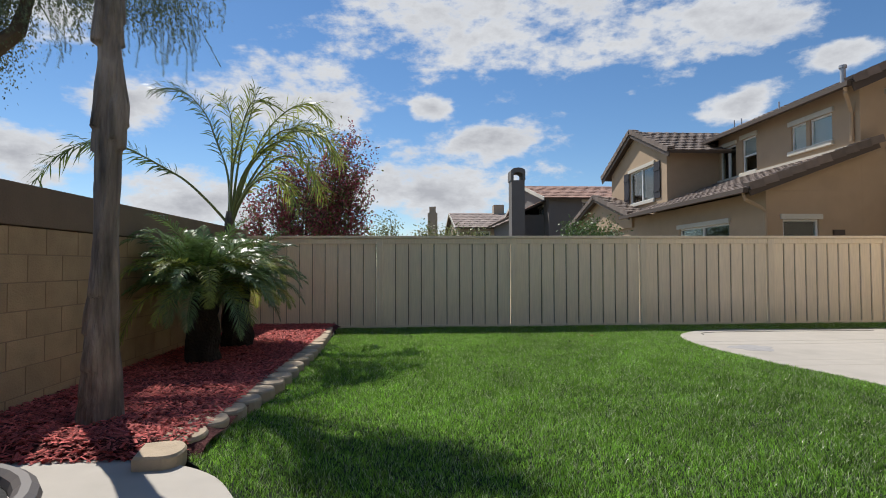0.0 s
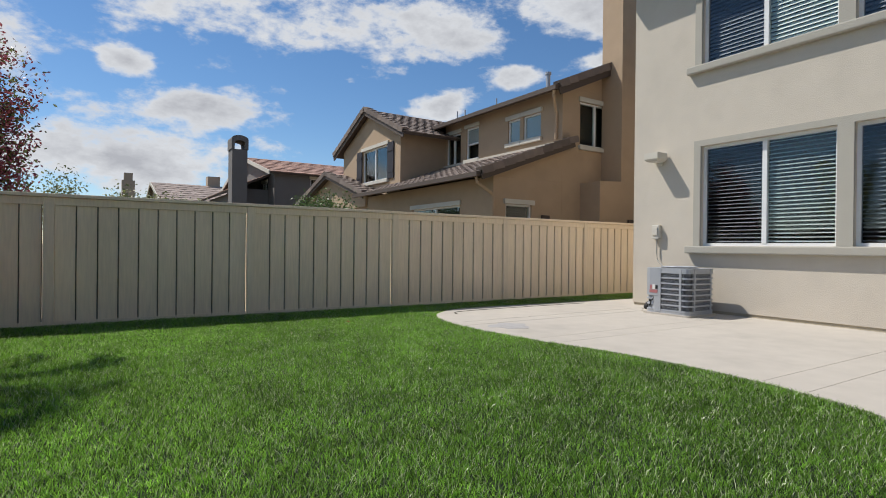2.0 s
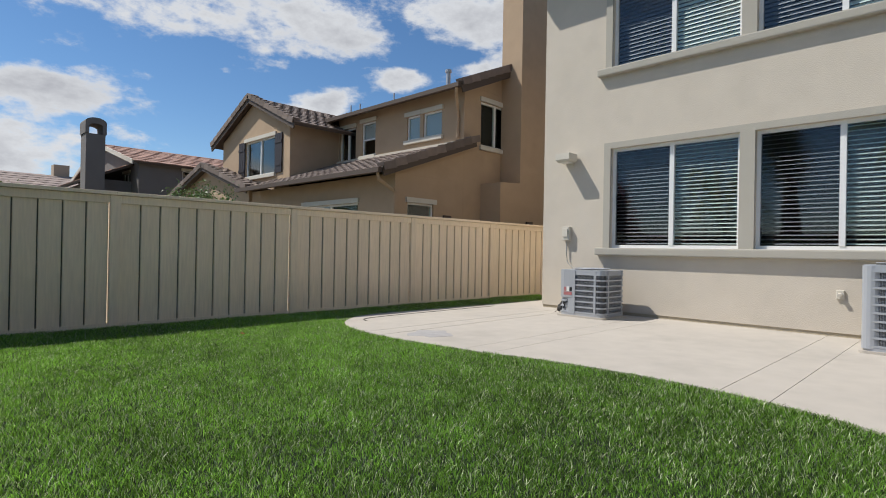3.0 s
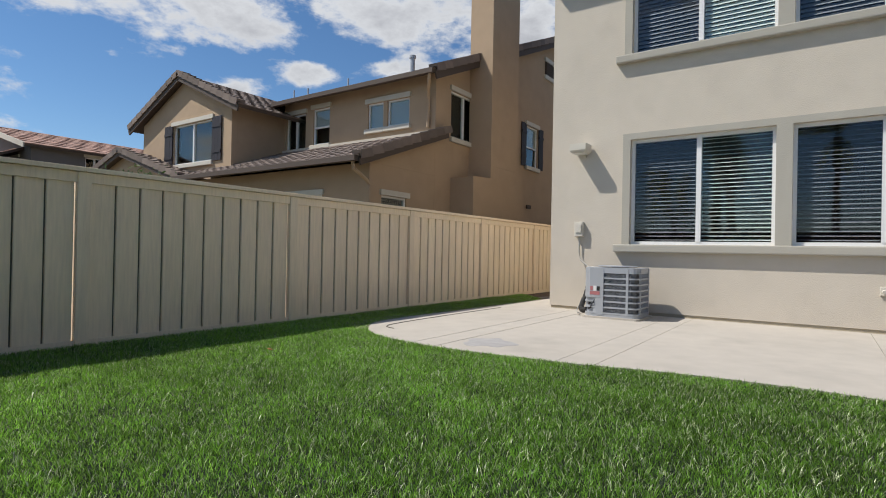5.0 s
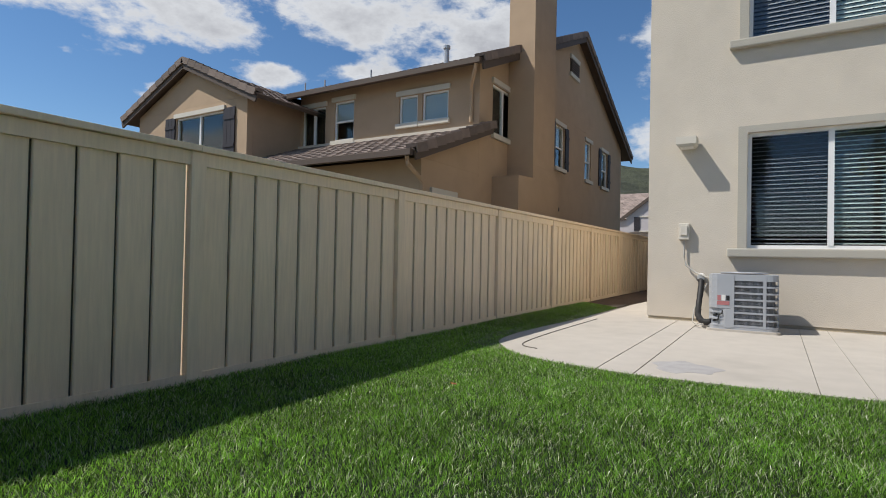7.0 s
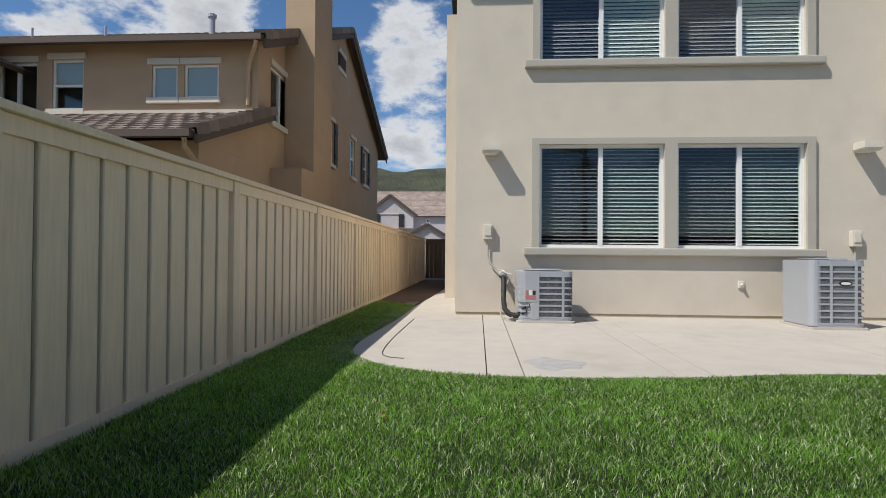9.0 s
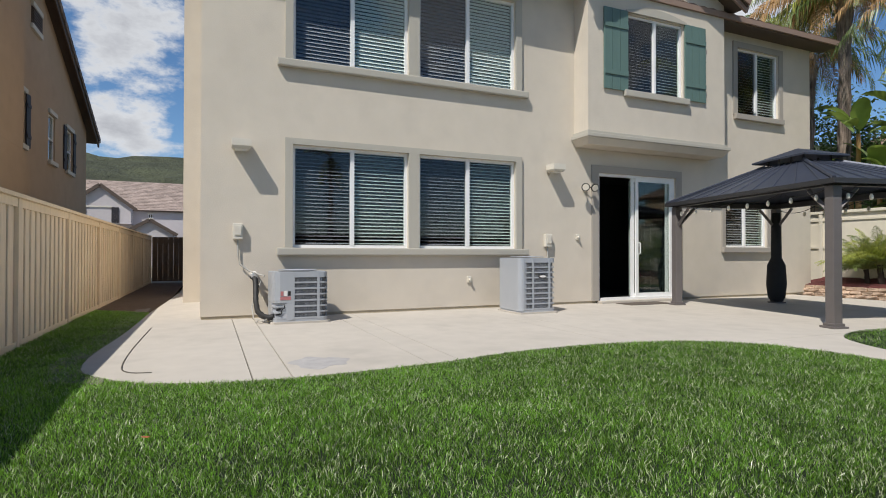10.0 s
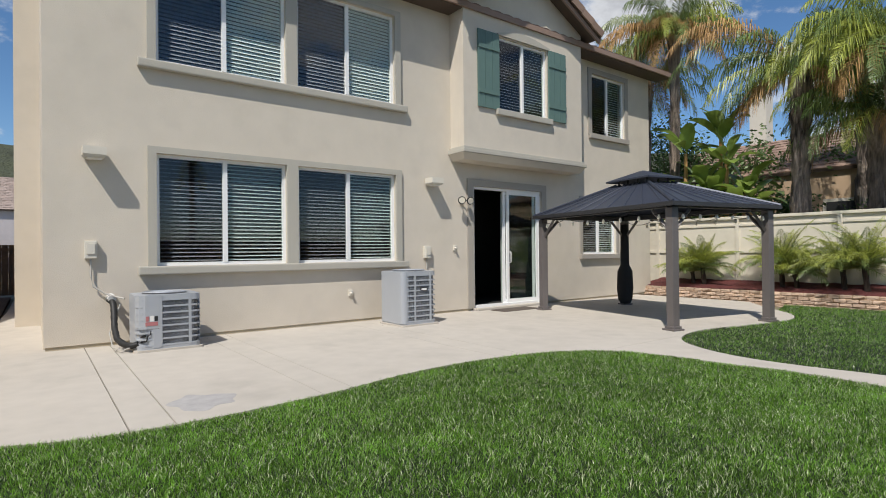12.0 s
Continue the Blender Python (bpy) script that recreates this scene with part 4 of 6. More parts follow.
for x in POST_X:
    shared("post", "fpost", lambda b: box(b, -0.06, -0.03, -0.08, 0.06, 0.09, FTOP - 0.055, bevel=0.006), "fence", fence, (x, FY, 0))
for a, b in zip(POST_X, POST_X[1:]):
    L = b - a - 0.12
    n = 10
    w = (L - 0.006) / n

    def make(bmm, w=w):
        g = w - 0.014
        vs = [bmm.verts.new(p) for p in ((0.0, 0.003, 0.0), (0.006, -0.003, 0.0), (g, 0.014, 0.0), (g, 0.030, 0.0), (0.0, 0.024, 0.0))]
        vt = [bmm.verts.new(v.co + Vector((0, 0, FTOP - 0.14))) for v in vs]
        bmm.faces.new(vs)
        bmm.faces.new(vt[::-1])
        for k in range(5):
            bmm.faces.new((vs[k], vs[(k + 1) % 5], vt[(k + 1) % 5], vt[k]))
    # panel added behind the boards; its dark colour paints the groove shade
    shared("back_panel", "fback%.3f" % L, lambda b2, L=L: box(b2, 0, 0.034, 0, L - 0.010, 0.045, FTOP - 0.06), "fence_gap_shade", fence, (a + 0.06, FY, 0.0))
    for k in range(n):
        shared("board", "fboard%.3f" % w, make, "fence", fence, (a + 0.06 + k * w, FY, 0.0))
    shared("rail", "frail%.3f" % L, lambda b2, L=L: box(b2, 0, -0.018, 0, L, 0.02, 0.10, bevel=0.004), "fence", fence, (a + 0.06, FY - 0.0, FTOP - 0.155))
    shared("rail", "frailb%.3f" % L, lambda b2, L=L: box(b2, 0, -0.012, 0, L, 0.0, 0.09, bevel=0.003), "fence", fence, (a + 0.06, FY, -0.05))
    shared("cap_rail", "fcap%.3f" % (b - a), lambda b2, L=b - a: box(b2, 0, -0.055, 0, L, 0.085, 0.045, bevel=0.006), "fence", fence, (a, FY, FTOP - 0.052))
gate = empty("gate", (22.4, 9.3, 0), "brown board gate closing the side passage", "gate", kind="structure")
for k in range(8):
    boxpart("board", (0, k * 0.175, 0.03, 0.03, k * 0.175 + 0.17, 1.66), "gate_wood", gate)
boxpart("rail", (-0.03, 0, 1.45, -0.002, 1.4, 1.55), "gate_wood", gate)

# ---- left block wall ----
bw = empty("wall_block", (-2.55, 0, 0), "tan concrete-block garden wall with a dark plain top band", "wall", kind="structure")
boxpart("mortar", (-2.73, -6.2, -0.1, -2.557, 10.8, 1.45), "mortar", bw, kind="structure").location = (2.55, 0, 0)
boxpart("cap_band", (-2.75, -6.2, 1.462, -2.535, 10.8, 1.79), "block_cap", bw, kind="structure", bevel=0.01).location = (2.55, 0, 0)
for r in range(7):
    z = -0.065 + r * 0.218
    off = 0.21 if r % 2 else 0.0
    y = -1.5 + off
    while y < 10.7:
        L = min(0.42, 10.72 - y)
        shared("block", "blk%.2f" % L, lambda b, L=L: box(b, -0.06, 0.0035, 0, 0.0, L - 0.0035, 0.210, bevel=0.003), "block", bw, (-2.552, y, z))
        y += 0.425

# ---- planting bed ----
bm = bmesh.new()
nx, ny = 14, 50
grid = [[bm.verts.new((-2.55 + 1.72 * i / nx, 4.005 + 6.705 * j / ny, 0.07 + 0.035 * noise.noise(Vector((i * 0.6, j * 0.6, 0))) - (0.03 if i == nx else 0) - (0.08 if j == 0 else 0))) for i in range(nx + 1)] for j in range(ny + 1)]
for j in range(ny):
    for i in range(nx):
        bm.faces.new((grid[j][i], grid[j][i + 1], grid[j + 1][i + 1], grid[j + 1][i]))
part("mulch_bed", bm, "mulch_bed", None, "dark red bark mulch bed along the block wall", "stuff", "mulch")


def chips(name, x0, x1, y0, y1, z, n, label, seed, slope=0.0):
    rng = np.random.default_rng(seed)
    V, F = [], []
    c = np.stack([rng.uniform(x0, x1, n), rng.uniform(y0, y1, n), z + rng.uniform(0.0, 0.035, n)], 1)
    c[:, 2] += slope * (y1 - c[:, 1])
    c[:, 2] -= np.clip((4.13 - c[:, 1]) / 0.14, 0, 1) * 0.065
    for k in range(n):
        L, W = rng.uniform(0.012, 0.04), rng.uniform(0.004, 0.010)
        a, t = rng.uniform(0, 6.28), rng.uniform(-0.5, 0.5)
        d = np.array([math.cos(a), math.sin(a), t]) * L
        s = np.array([-math.sin(a), math.cos(a), rng.uniform(-0.4, 0.4)]) * W
        b = len(V)
        up = np.array([0, 0, 0.005])
        V += [tuple(c[k] - d - s), tuple(c[k] + d - s), tuple(c[k] + d + s), tuple(c[k] - d + s), tuple(c[k] + up)]
        F += [(b, b + 1, b + 4), (b + 1, b + 2, b + 4), (b + 2, b + 3, b + 4), (b + 3, b, b + 4)]
    return raw(name, V, F, "mulch", None, "stuff", label, "mulch")


chips("mulch_chips", -2.54, -0.93, 3.97, 10.68, 0.06, 30000, "loose red bark chips in the bed", 3)

# edging stones: flat-topped scalloped blocks
eshape = [(-0.15, 0.10), (-0.12, -0.10), (0.12, -0.10), (0.15, 0.10)]


def edge_stone(bm):
    pts = [(-0.13, -0.13), (-0.13, 0.13)]
    for k in range(9):
        a = radians(90 - 180 * k / 8)
        pts.append((0.03 + 0.09 * math.cos(a) * 1.1, 0.15 * math.sin(a)))
    pts = pts[::-1]
    lo = [bm.verts.new((x, y, 0)) for x, y in pts]
    mid = [bm.verts.new((x, y, 0.085)) for x, y in pts]
    top = [bm.verts.new((x * 0.93, y * 0.93, 0.10)) for x, y in pts]
    n = len(pts)
    for a, b in ((lo, mid), (mid, top)):
        for i in range(n):
            bm.faces.new((a[i], a[(i + 1) % n], b[(i + 1) % n], b[i]))
    bm.faces.new(top)
    bm.faces.new(lo[::-1])


y = 3.95
rnd = random.Random(5)
while y < 10.1:
    x = -1.01 + 0.16 * min(1, max(0, (y - 4.1) / 1.6)) - 0.15 * max(0, (y - 7) / 3) ** 2
    block = empty("edging_block", (x, y, 0), "buff scalloped concrete edging block", "edging stone", group="edging blocks along the bed")
    ob = shared("edging_stone", "edge", edge_stone, "edging", block, (x, y, -0.022 + rnd.uniform(-0.004, 0.004)))
    ob.rotation_euler = (rnd.uniform(-0.02, 0.02), rnd.uniform(-0.02, 0.02), rnd.uniform(-0.08, 0.08) + (0.12 if y < 4.6 else 0))
    y += 0.305


# ---- vegetation ----
def frond(bm, ribm, base, azim, elev, length, droop, n=26, leaf=0.3, seed=0, wid=0.011, vee=0.35, twist=0.0, hang=0.25):
    """A feather palm leaf: an arched rib with thin leaflets on both sides."""
    rg = random.Random(seed)
    p = Vector(base)
    d = Vector((math.cos(azim) * math.cos(elev), math.sin(azim) * math.cos(elev), math.sin(elev)))
    pts, dirs = [p.copy()], [d.copy()]
    seg = length / n
    for i in range(n):
        d = (d + Vector((0, 0, -droop * seg * (0.4 + 1.4 * i / n)))).normalized()
        p = p + d * seg
        pts.append(p.copy())
        dirs.append(d.copy())
    tube(ribm, [pts[i] for i in range(0, n + 1, 2)], [max(0.004, 0.018 * (1 - i / n)) for i in range(0, n + 1, 2)], 4, caps=False)
    for i in range(int(n * 0.16), n + 1):
        t = i / n
        L = leaf * math.sin(math.pi * min(1, 0.18 + 0.8 * t)) ** 0.7 * rg.uniform(0.85, 1.1)
        side = dirs[i].cross(Vector((0, 0, 1)))
        side = side.normalized() if side.length > 0.01 else Vector((1, 0, 0))
        up = side.cross(dirs[i]).normalized()
        for sg in (-1, 1):
            for sub in (0, 0.5):
                q = pts[i] - dirs[i] * seg * sub
                ld = (side * sg * 1.0 + dirs[i] * (0.45 + 0.8 * t) + up * rg.uniform(vee - 0.5, vee + 0.25) + Vector((rg.uniform(-.15, .15), rg.uniform(-.15, .15), 0))).normalized()
                mid = q + ld * L * 0.5
                end = q + ld * L * 0.92 + Vector((0, 0, -hang * L * rg.uniform(0.7, 1.5)))
                wv = dirs[i] * wid
                a, b, c1, c2, e = bm.verts.new(q - wv * 0.5), bm.verts.new(q + wv * 0.5), bm.verts.new(mid + wv), bm.verts.new(mid - wv), bm.verts.new(end)
                bm.faces.new((a, b, c1, c2))
                bm.faces.new((c2, c1, e))


def arc_frond(bm, ribm, pts, seed, leaf, wid, hang):
    """A feather leaf along a given arching rib, its leaflets fine and uneven."""
    rg = random.Random(seed)
    sm = []
    for i in range(len(pts) - 1):
        p0, p1, p2, p3 = pts[max(i - 1, 0)], pts[i], pts[i + 1], pts[min(i + 2, len(pts) - 1)]
        for k in range(8):
            t = k / 8
            sm.append(0.5 * ((2 * p1) + (p2 - p0) * t + (2 * p0 - 5 * p1 + 4 * p2 - p3) * t * t + (3 * p1 - p0 - 3 * p2 + p3) * t ** 3))
    sm.append(pts[-1])
    n = len(sm) - 1
    tube(ribm, sm[::2] if n % 2 == 0 else sm, [max(0.004, 0.024 * (1 - i / len(sm[::2] if n % 2 == 0 else sm))) for i in range(len(sm[::2] if n % 2 == 0 else sm))], 5, caps=False)
    for i in range(int(n * 0.30), n):
        d = (sm[i + 1] - sm[i])
        seg = d.length
        d.normalize()
        side = Vector((0, 1, 0))
        up = side.cross(d)
        up = up if up.z > 0 else -up
        t = i / n
        for q in range(max(3, int(seg / 0.014))):
            base = sm[i] + d * seg * rg.random()
            L = leaf * (0.45 + 0.55 * math.sin(math.pi * min(1, (t - 0.25) / 0.8))) * rg.uniform(0.6, 1.15)
            v = side * rg.uniform(-1, 1) + up * rg.uniform(-0.75, 1.1) + d * rg.uniform(0.5, 1.3)
            v.normalize()
            mid = base + v * L * 0.5
            end = base + v * L * 0.9 + Vector((0, 0, -hang * L * rg.uniform(0.2, 0.7)))
            w = (d + Vector((0, 0, 0.5))).normalized() * wid
            a, b, c1, c2, e = bm.verts.new(base - w * 0.5), bm.verts.new(base + w * 0.5), bm.verts.new(mid + w), bm.verts.new(mid - w), bm.verts.new(end)
            bm.faces.new((a, b, c1, c2))
            bm.faces.new((c2, c1, e))


def ragged(bm, fine, seed, count):
    """Press old leaf bases into a trunk: long overlapping flaps with a sharp lower lip."""
    rf = random.Random(seed)
    zs = [q.z for q in fine]
    flaps = [(rf.uniform(0, 6.28), rf.uniform(zs[0], zs[-1]), rf.uniform(0.28, 0.6), rf.uniform(0.5, 0.9), rf.uniform(0.02, 0.05)) for _ in range(count)]
    for v in bm.verts:
        c = min(fine, key=lambda q: abs(q.z - v.co.z))
        d = Vector((v.co.x - c.x, v.co.y - c.y, 0))
        if d.length < 1e-5:
            continue
        a = math.atan2(d.y, d.x)
        out = 0.0
        for fa, fz, fh, fw, fd in flaps:
            t = (v.co.z - fz) / fh
            if 0 <= t <= 1:
                da = abs((a - fa + math.pi) % (2 * math.pi) - math.pi)
                wdt = fw * (0.35 + 0.65 * math.sin(math.pi * min(1, 0.25 + t * 0.75)))
                if da < wdt:
                    out = max(out, fd * (1 - t) ** 0.7 * (1 - (da / wdt) ** 4))
        v.co += d.normalized() * out


def palm(name, at, trunk_pts, radii, crown, fronds, mats, label, bark="palm_bark", seed=1, leaf=0.3, wid=0.011, hang=0.25, group="", vee=0.35, n=30, flaps=0, arcs=()):
    t = empty(name, at, label, "palm tree", group=group)
    o = Vector(at)
    bm = bmesh.new()
    fine, rr = [], []
    tp = [Vector(p) - o for p in trunk_pts]
    for i in range(len(tp) - 1):
        m = 24 if flaps else 12
        for k in range(m):
            f = k / m
            fine.append(tp[i].lerp(tp[i + 1], f))
            rr.append(radii[i] * (1 - f) + radii[i + 1] * f)
    fine.append(tp[-1])
    rr.append(radii[-1])
    tube(bm, fine, rr, 64 if flaps else 34)
    for v in bm.verts:
        ns = abs(noise.noise(Vector((v.co.x * 17, v.co.y * 17, v.co.z * 3.4 + seed)))) * 1.6 - 0.5
        ns2 = noise.noise(Vector((v.co.x * 5, v.co.y * 5, v.co.z * 1.7 + seed * 3)))
        c = min(fine, key=lambda q: abs(q.z - v.co.z))
        dd = Vector((v.co.x - c.x, v.co.y - c.y, 0))
        v.co += dd * ((0.10 * ns + 0.12 * ns2) if flaps else (0.30 * ns + 0.24 * ns2))
    if flaps:
        ragged(bm, fine, seed, flaps)
    part("trunk", bm, bark, t, smooth=True)
    groups = {}
    for k, (az, el, L, dr, mi) in enumerate(fronds):
        if mi not in groups:
            groups[mi] = (bmesh.new(), bmesh.new())
        a, b = groups[mi]
        base = Vector(crown) - o + Vector((math.cos(az) * 0.05, math.sin(az) * 0.05, 0))
        frond(a, b, base, az, el, L, dr, seed=seed * 100 + k, leaf=leaf, wid=wid, hang=hang, vee=vee, n=n)
    for k, (mi, pts) in enumerate(arcs):
        if mi not in groups:
            groups[mi] = (bmesh.new(), bmesh.new())
        a, b = groups[mi]
        arc_frond(a, b, [Vector(p) - o for p in pts], seed * 77 + k, leaf, wid, hang)
    for mi, (a, b) in groups.items():
        fr = part("fronds", a, mats[mi], t, kind="stuff")
        part("frond_ribs", b, "rib" if "dry" not in mats[mi] else "frond_dry", fr, kind="stuff")
    return t


rg = random.Random(11)
# tall palm beside the bed
palm("palm_tree", (-1.72, 4.63, 0), [(-1.74, 4.63, -0.05), (-1.73, 4.63, 0.12), (-1.72, 4.63, 0.4), (-1.725, 4.63, 0.8), (-1.715, 4.63, 1.3), (-1.71, 4.63, 1.8), (-1.70, 4.63, 2.3), (-1.72, 4.63, 2.8), (-1.71, 4.63, 3.4), (-1.70, 4.63, 4.6)], [0.145, 0.13, 0.105, 0.098, 0.085, 0.085, 0.085, 0.068, 0.08, 0.10], (-1.70, 4.63, 4.7),
     [(rg.uniform(0, 6.28), rg.uniform(0.2, 1.3), rg.uniform(1.0, 1.5), rg.uniform(0.5, 0.9), k % 2) for k in range(10)] + [(-0.4, -1.1, 1.4, 0.2, 1), (1.2, -1.2, 1.3, 0.2, 1)], ["frond", "frond_bright"], "tall palm with a ragged grey trunk in the red mulch bed", seed=3, leaf=0.42, flaps=34)
# slender queen palm at the corner
left_arcs = [[(-2.4, 1.85), (-2.43, 2.31), (-2.53, 2.75), (-2.76, 3.29), (-2.93, 3.64), (-3.24, 4.0), (-3.59, 4.17), (-3.95, 4.18)],
             [(-2.4, 1.80), (-2.66, 2.13), (-2.96, 2.44), (-3.22, 2.61), (-3.53, 2.79), (-3.83, 2.92), (-4.17, 2.9), (-4.46, 2.69), (-4.67, 2.34)],
             [(-2.4, 1.91), (-2.4, 2.67), (-2.44, 3.38), (-2.54, 3.74), (-2.68, 3.92)]]
right_arcs = [[(-2.35, 1.85), (-2.18, 2.58), (-1.93, 3.3), (-1.58, 3.75), (-1.22, 3.9), (-0.94, 3.67)],
              [(-2.35, 1.85), (-2.18, 2.4), (-1.75, 2.94), (-1.31, 3.02), (-1.04, 2.68), (-0.91, 2.27)],
              [(-2.37, 1.90), (-2.1, 2.76), (-1.66, 3.21), (-1.31, 3.53), (-0.88, 3.36)],
              [(-2.36, 1.90), (-2.16, 2.5), (-1.8, 2.95), (-1.4, 3.2), (-0.9, 3.05), (-0.6, 2.7)],
              [(-2.34, 1.83), (-2.23, 2.22), (-2.01, 2.58), (-1.77, 2.67), (-1.57, 2.27)],
              [(-2.37, 1.9), (-2.3, 2.6), (-2.1, 3.3), (-1.9, 3.62), (-1.6, 3.5)],
              [(-2.35, 1.9), (-2.0, 2.6), (-1.6, 2.95), (-1.2, 2.75), (-1.0, 2.3)],
              [(-2.36, 1.9), (-2.2, 2.8), (-2.0, 3.4), (-1.85, 3.75)],
              [(-2.36, 1.9), (-2.0, 2.7), (-1.5, 3.35), (-1.0, 3.3), (-0.7, 2.9)],
              [(-2.36, 1.9), (-2.05, 2.35), (-1.7, 2.5), (-1.35, 2.3), (-1.2, 1.95)]]
qa = [(0 if k != 2 else 1, [(x, 9.3 + 0.12 * q * (-1) ** k, z) for q, (x, z) in enumerate(c)]) for k, c in enumerate(left_arcs)]
qa += [(1, [(x, 9.3 + 0.15 * q * (-1) ** k, z) for q, (x, z) in enumerate(c)]) for k, c in enumerate(right_arcs)]
palm("palm_tree", (-2.38, 9.3, 0), [(-2.38, 9.3, 0), (-2.39, 9.3, 0.9), (-2.38, 9.3, 1.5), (-2.38, 9.3, 2.0)], [0.10, 0.09, 0.085, 0.06], (-2.38, 9.3, 1.9), [], ["frond", "frond_bright"], "slender young queen palm with arching yellow-green fronds", seed=5, leaf=0.46, wid=0.011, hang=0.4, n=20, arcs=qa)
# two pygmy date palms
for i, (px, py, ht, L) in enumerate(((-1.90, 6.95, 0.86, 1.15), (-1.88, 8.1, 0.86, 1.05))):
    fr = [(k * 2.399 + i, 0.30 + 1.1 * ((k * 7) % 10) / 10, L * rg.uniform(0.65, 1.0), rg.uniform(1.2, 2.4), 0 if k % 5 else 1) for k in range(76)]
    palm("pygmy_palm", (px, py, 0.05), [(px, py, 0.0), (px, py, 0.4), (px, py, ht)], [0.20, 0.185, 0.13], (px, py, ht + 0.02), fr, ["frond_dark", "frond_bright"], "short pygmy date palm with a fibrous dark trunk and drooping fronds" if i == 0 else "shorter pygmy date palm close to the fence corner", bark="dark_bark", seed=20 + i, leaf=0.24, wid=0.008, hang=0.2, group="pygmy date palms in the bed")


def leafy(name, at, label, mats, blobs, n, size, seed, trunk=None, branches=10, category="tree", spread=0.0, hang=0.0, bark="branch"):
    """A tree or shrub: limbs, and leaves scattered about the twig ends inside the given clumps (centre, radii)."""
    t = empty(name, at, label, category)
    rr = random.Random(seed)
    o = Vector(at)
    bm = bmesh.new()
    if trunk:
        tube(bm, [Vector(p) - o for p in trunk[0]], trunk[1], 10)
        root = Vector(trunk[0][-1]) - o
    else:
        root = Vector((0, 0, 0))
    tips = []
    for c, rad in blobs:
        c = Vector(c) - o
        for k in range(branches):
            while True:
                u = Vector((rr.uniform(-1, 1), rr.uniform(-1, 1), rr.uniform(-1, 1)))
                if u.length < 1:
                    break
            e = c + Vector((u.x * rad[0], u.y * rad[1], u.z * rad[2]))
            m = root.lerp(e, 0.5) + Vector((rr.uniform(-1, 1), rr.uniform(-1, 1), rr.uniform(0, 1))) * 0.12 * (e - root).length
            tube(bm, [root, m, e], [0.022, 0.012, 0.004], 5, caps=False)
            tips.append((m, e))
    part("branchwork" if not trunk else "trunk", bm, bark, t, kind="" if trunk else "stuff")
    for gi, mt in enumerate(mats):
        V, F = [], []
        for k in range(n // len(mats)):
            m, e = rr.choice(tips)
            f = rr.uniform(0.35, 1.1)
            p = m.lerp(e, f) + Vector((rr.gauss(0, 1), rr.gauss(0, 1), rr.gauss(0, 1))) * (0.06 + spread) - Vector((0, 0, rr.uniform(0, hang)))
            a = Vector((rr.uniform(-1, 1), rr.uniform(-1, 1), rr.uniform(-1, 0.4) - hang * 2)).normalized()
            b = a.cross(Vector((rr.uniform(-1, 1), rr.uniform(-1, 1), rr.uniform(-1, 1)))).normalized()
            s = size * rr.uniform(0.6, 1.3)
            i = len(V)
            V += [tuple(p), tuple(p + a * s * 0.5 + b * s * 0.26), tuple(p + a * s), tuple(p + a * s * 0.5 - b * s * 0.26)]
            F += [(i, i + 1, i + 2, i + 3)]
        raw("leaves", V, F, mt, t, "stuff")
    return t


leafy("purple_leaf_tree", (-2.0, 13.2, 0.0), "purple-leaved ornamental tree behind the fence", ["leaf_red", "leaf_red", "leaf_olive"], [((-2.7, 13.2, 2.2), (0.7, 0.6, 0.8)), ((-1.9, 13.2, 2.4), (0.8, 0.6, 0.9)), ((-1.2, 13.2, 2.4), (0.8, 0.6, 0.9)), ((-1.9, 13.2, 3.3), (0.9, 0.5, 0.6)), ((-1.0, 13.2, 3.6), (0.7, 0.5, 0.8))], 26000, 0.075, 7, branches=20, spread=0.06)
leafy("yellow_leaf_tree", (0.2, 17.5, 0.0), "pale olive-leaved tree beyond the purple one", ["leaf_olive"], [((-0.2, 17.5, 2.2), (1.1, 0.8, 0.6)), ((1.1, 18, 1.9), (0.6, 0.5, 0.5))], 3500, 0.08, 8, branches=16, spread=0.08)
leafy("hedge", (3.0, 26, 0.0), "bright olive shrub tops over the fence", ["leaf_olive"], [((2.2, 26, 2.7), (1.2, 0.6, 0.55)), ((3.6, 26, 2.6), (0.6, 0.5, 0.4))], 2500, 0.12, 9, branches=14, category="shrub", spread=0.1)
leafy("citrus_tree", (6.6, 19.0, 0.0), "glossy green citrus tree over the fence", ["leaf_green"], [((6.3, 19, 2.3), (0.75, 0.7, 0.7)), ((7.2, 19, 2.2), (0.7, 0.6, 0.55))], 5200, 0.09, 10, branches=26, category="tree", spread=0.06)
# pepper tree over the block wall: a crooked limb and hanging sprays
pt = leafy("pepper_tree", (-5.4, 7.2, 0.0), "pepper tree with crooked limb and hanging sprays over the wall", ["pepper_leaf"],
           [((-4.6, 7.2, 4.6), (0.9, 0.6, 0.5)), ((-3.4, 7.2, 4.9), (0.7, 0.4, 0.3)), ((-2.6, 7.2, 4.7), (0.7, 0.5, 0.4)), ((-4.9, 7.2, 3.9), (0.5, 0.5, 0.4))], 26000, 0.034, 12,
           trunk=([(-5.4, 7.2, 0), (-5.5, 7.2, 2.0), (-5.0, 7.2, 3.5), (-4.5, 7.2, 3.62), (-4.15, 7.2, 3.9), (-4.0, 7.2, 4.5), (-3.7, 7.2, 5.2)], [0.2, 0.17, 0.14, 0.11, 0.09, 0.08, 0.05]), branches=16, spread=0.09, hang=0.55)

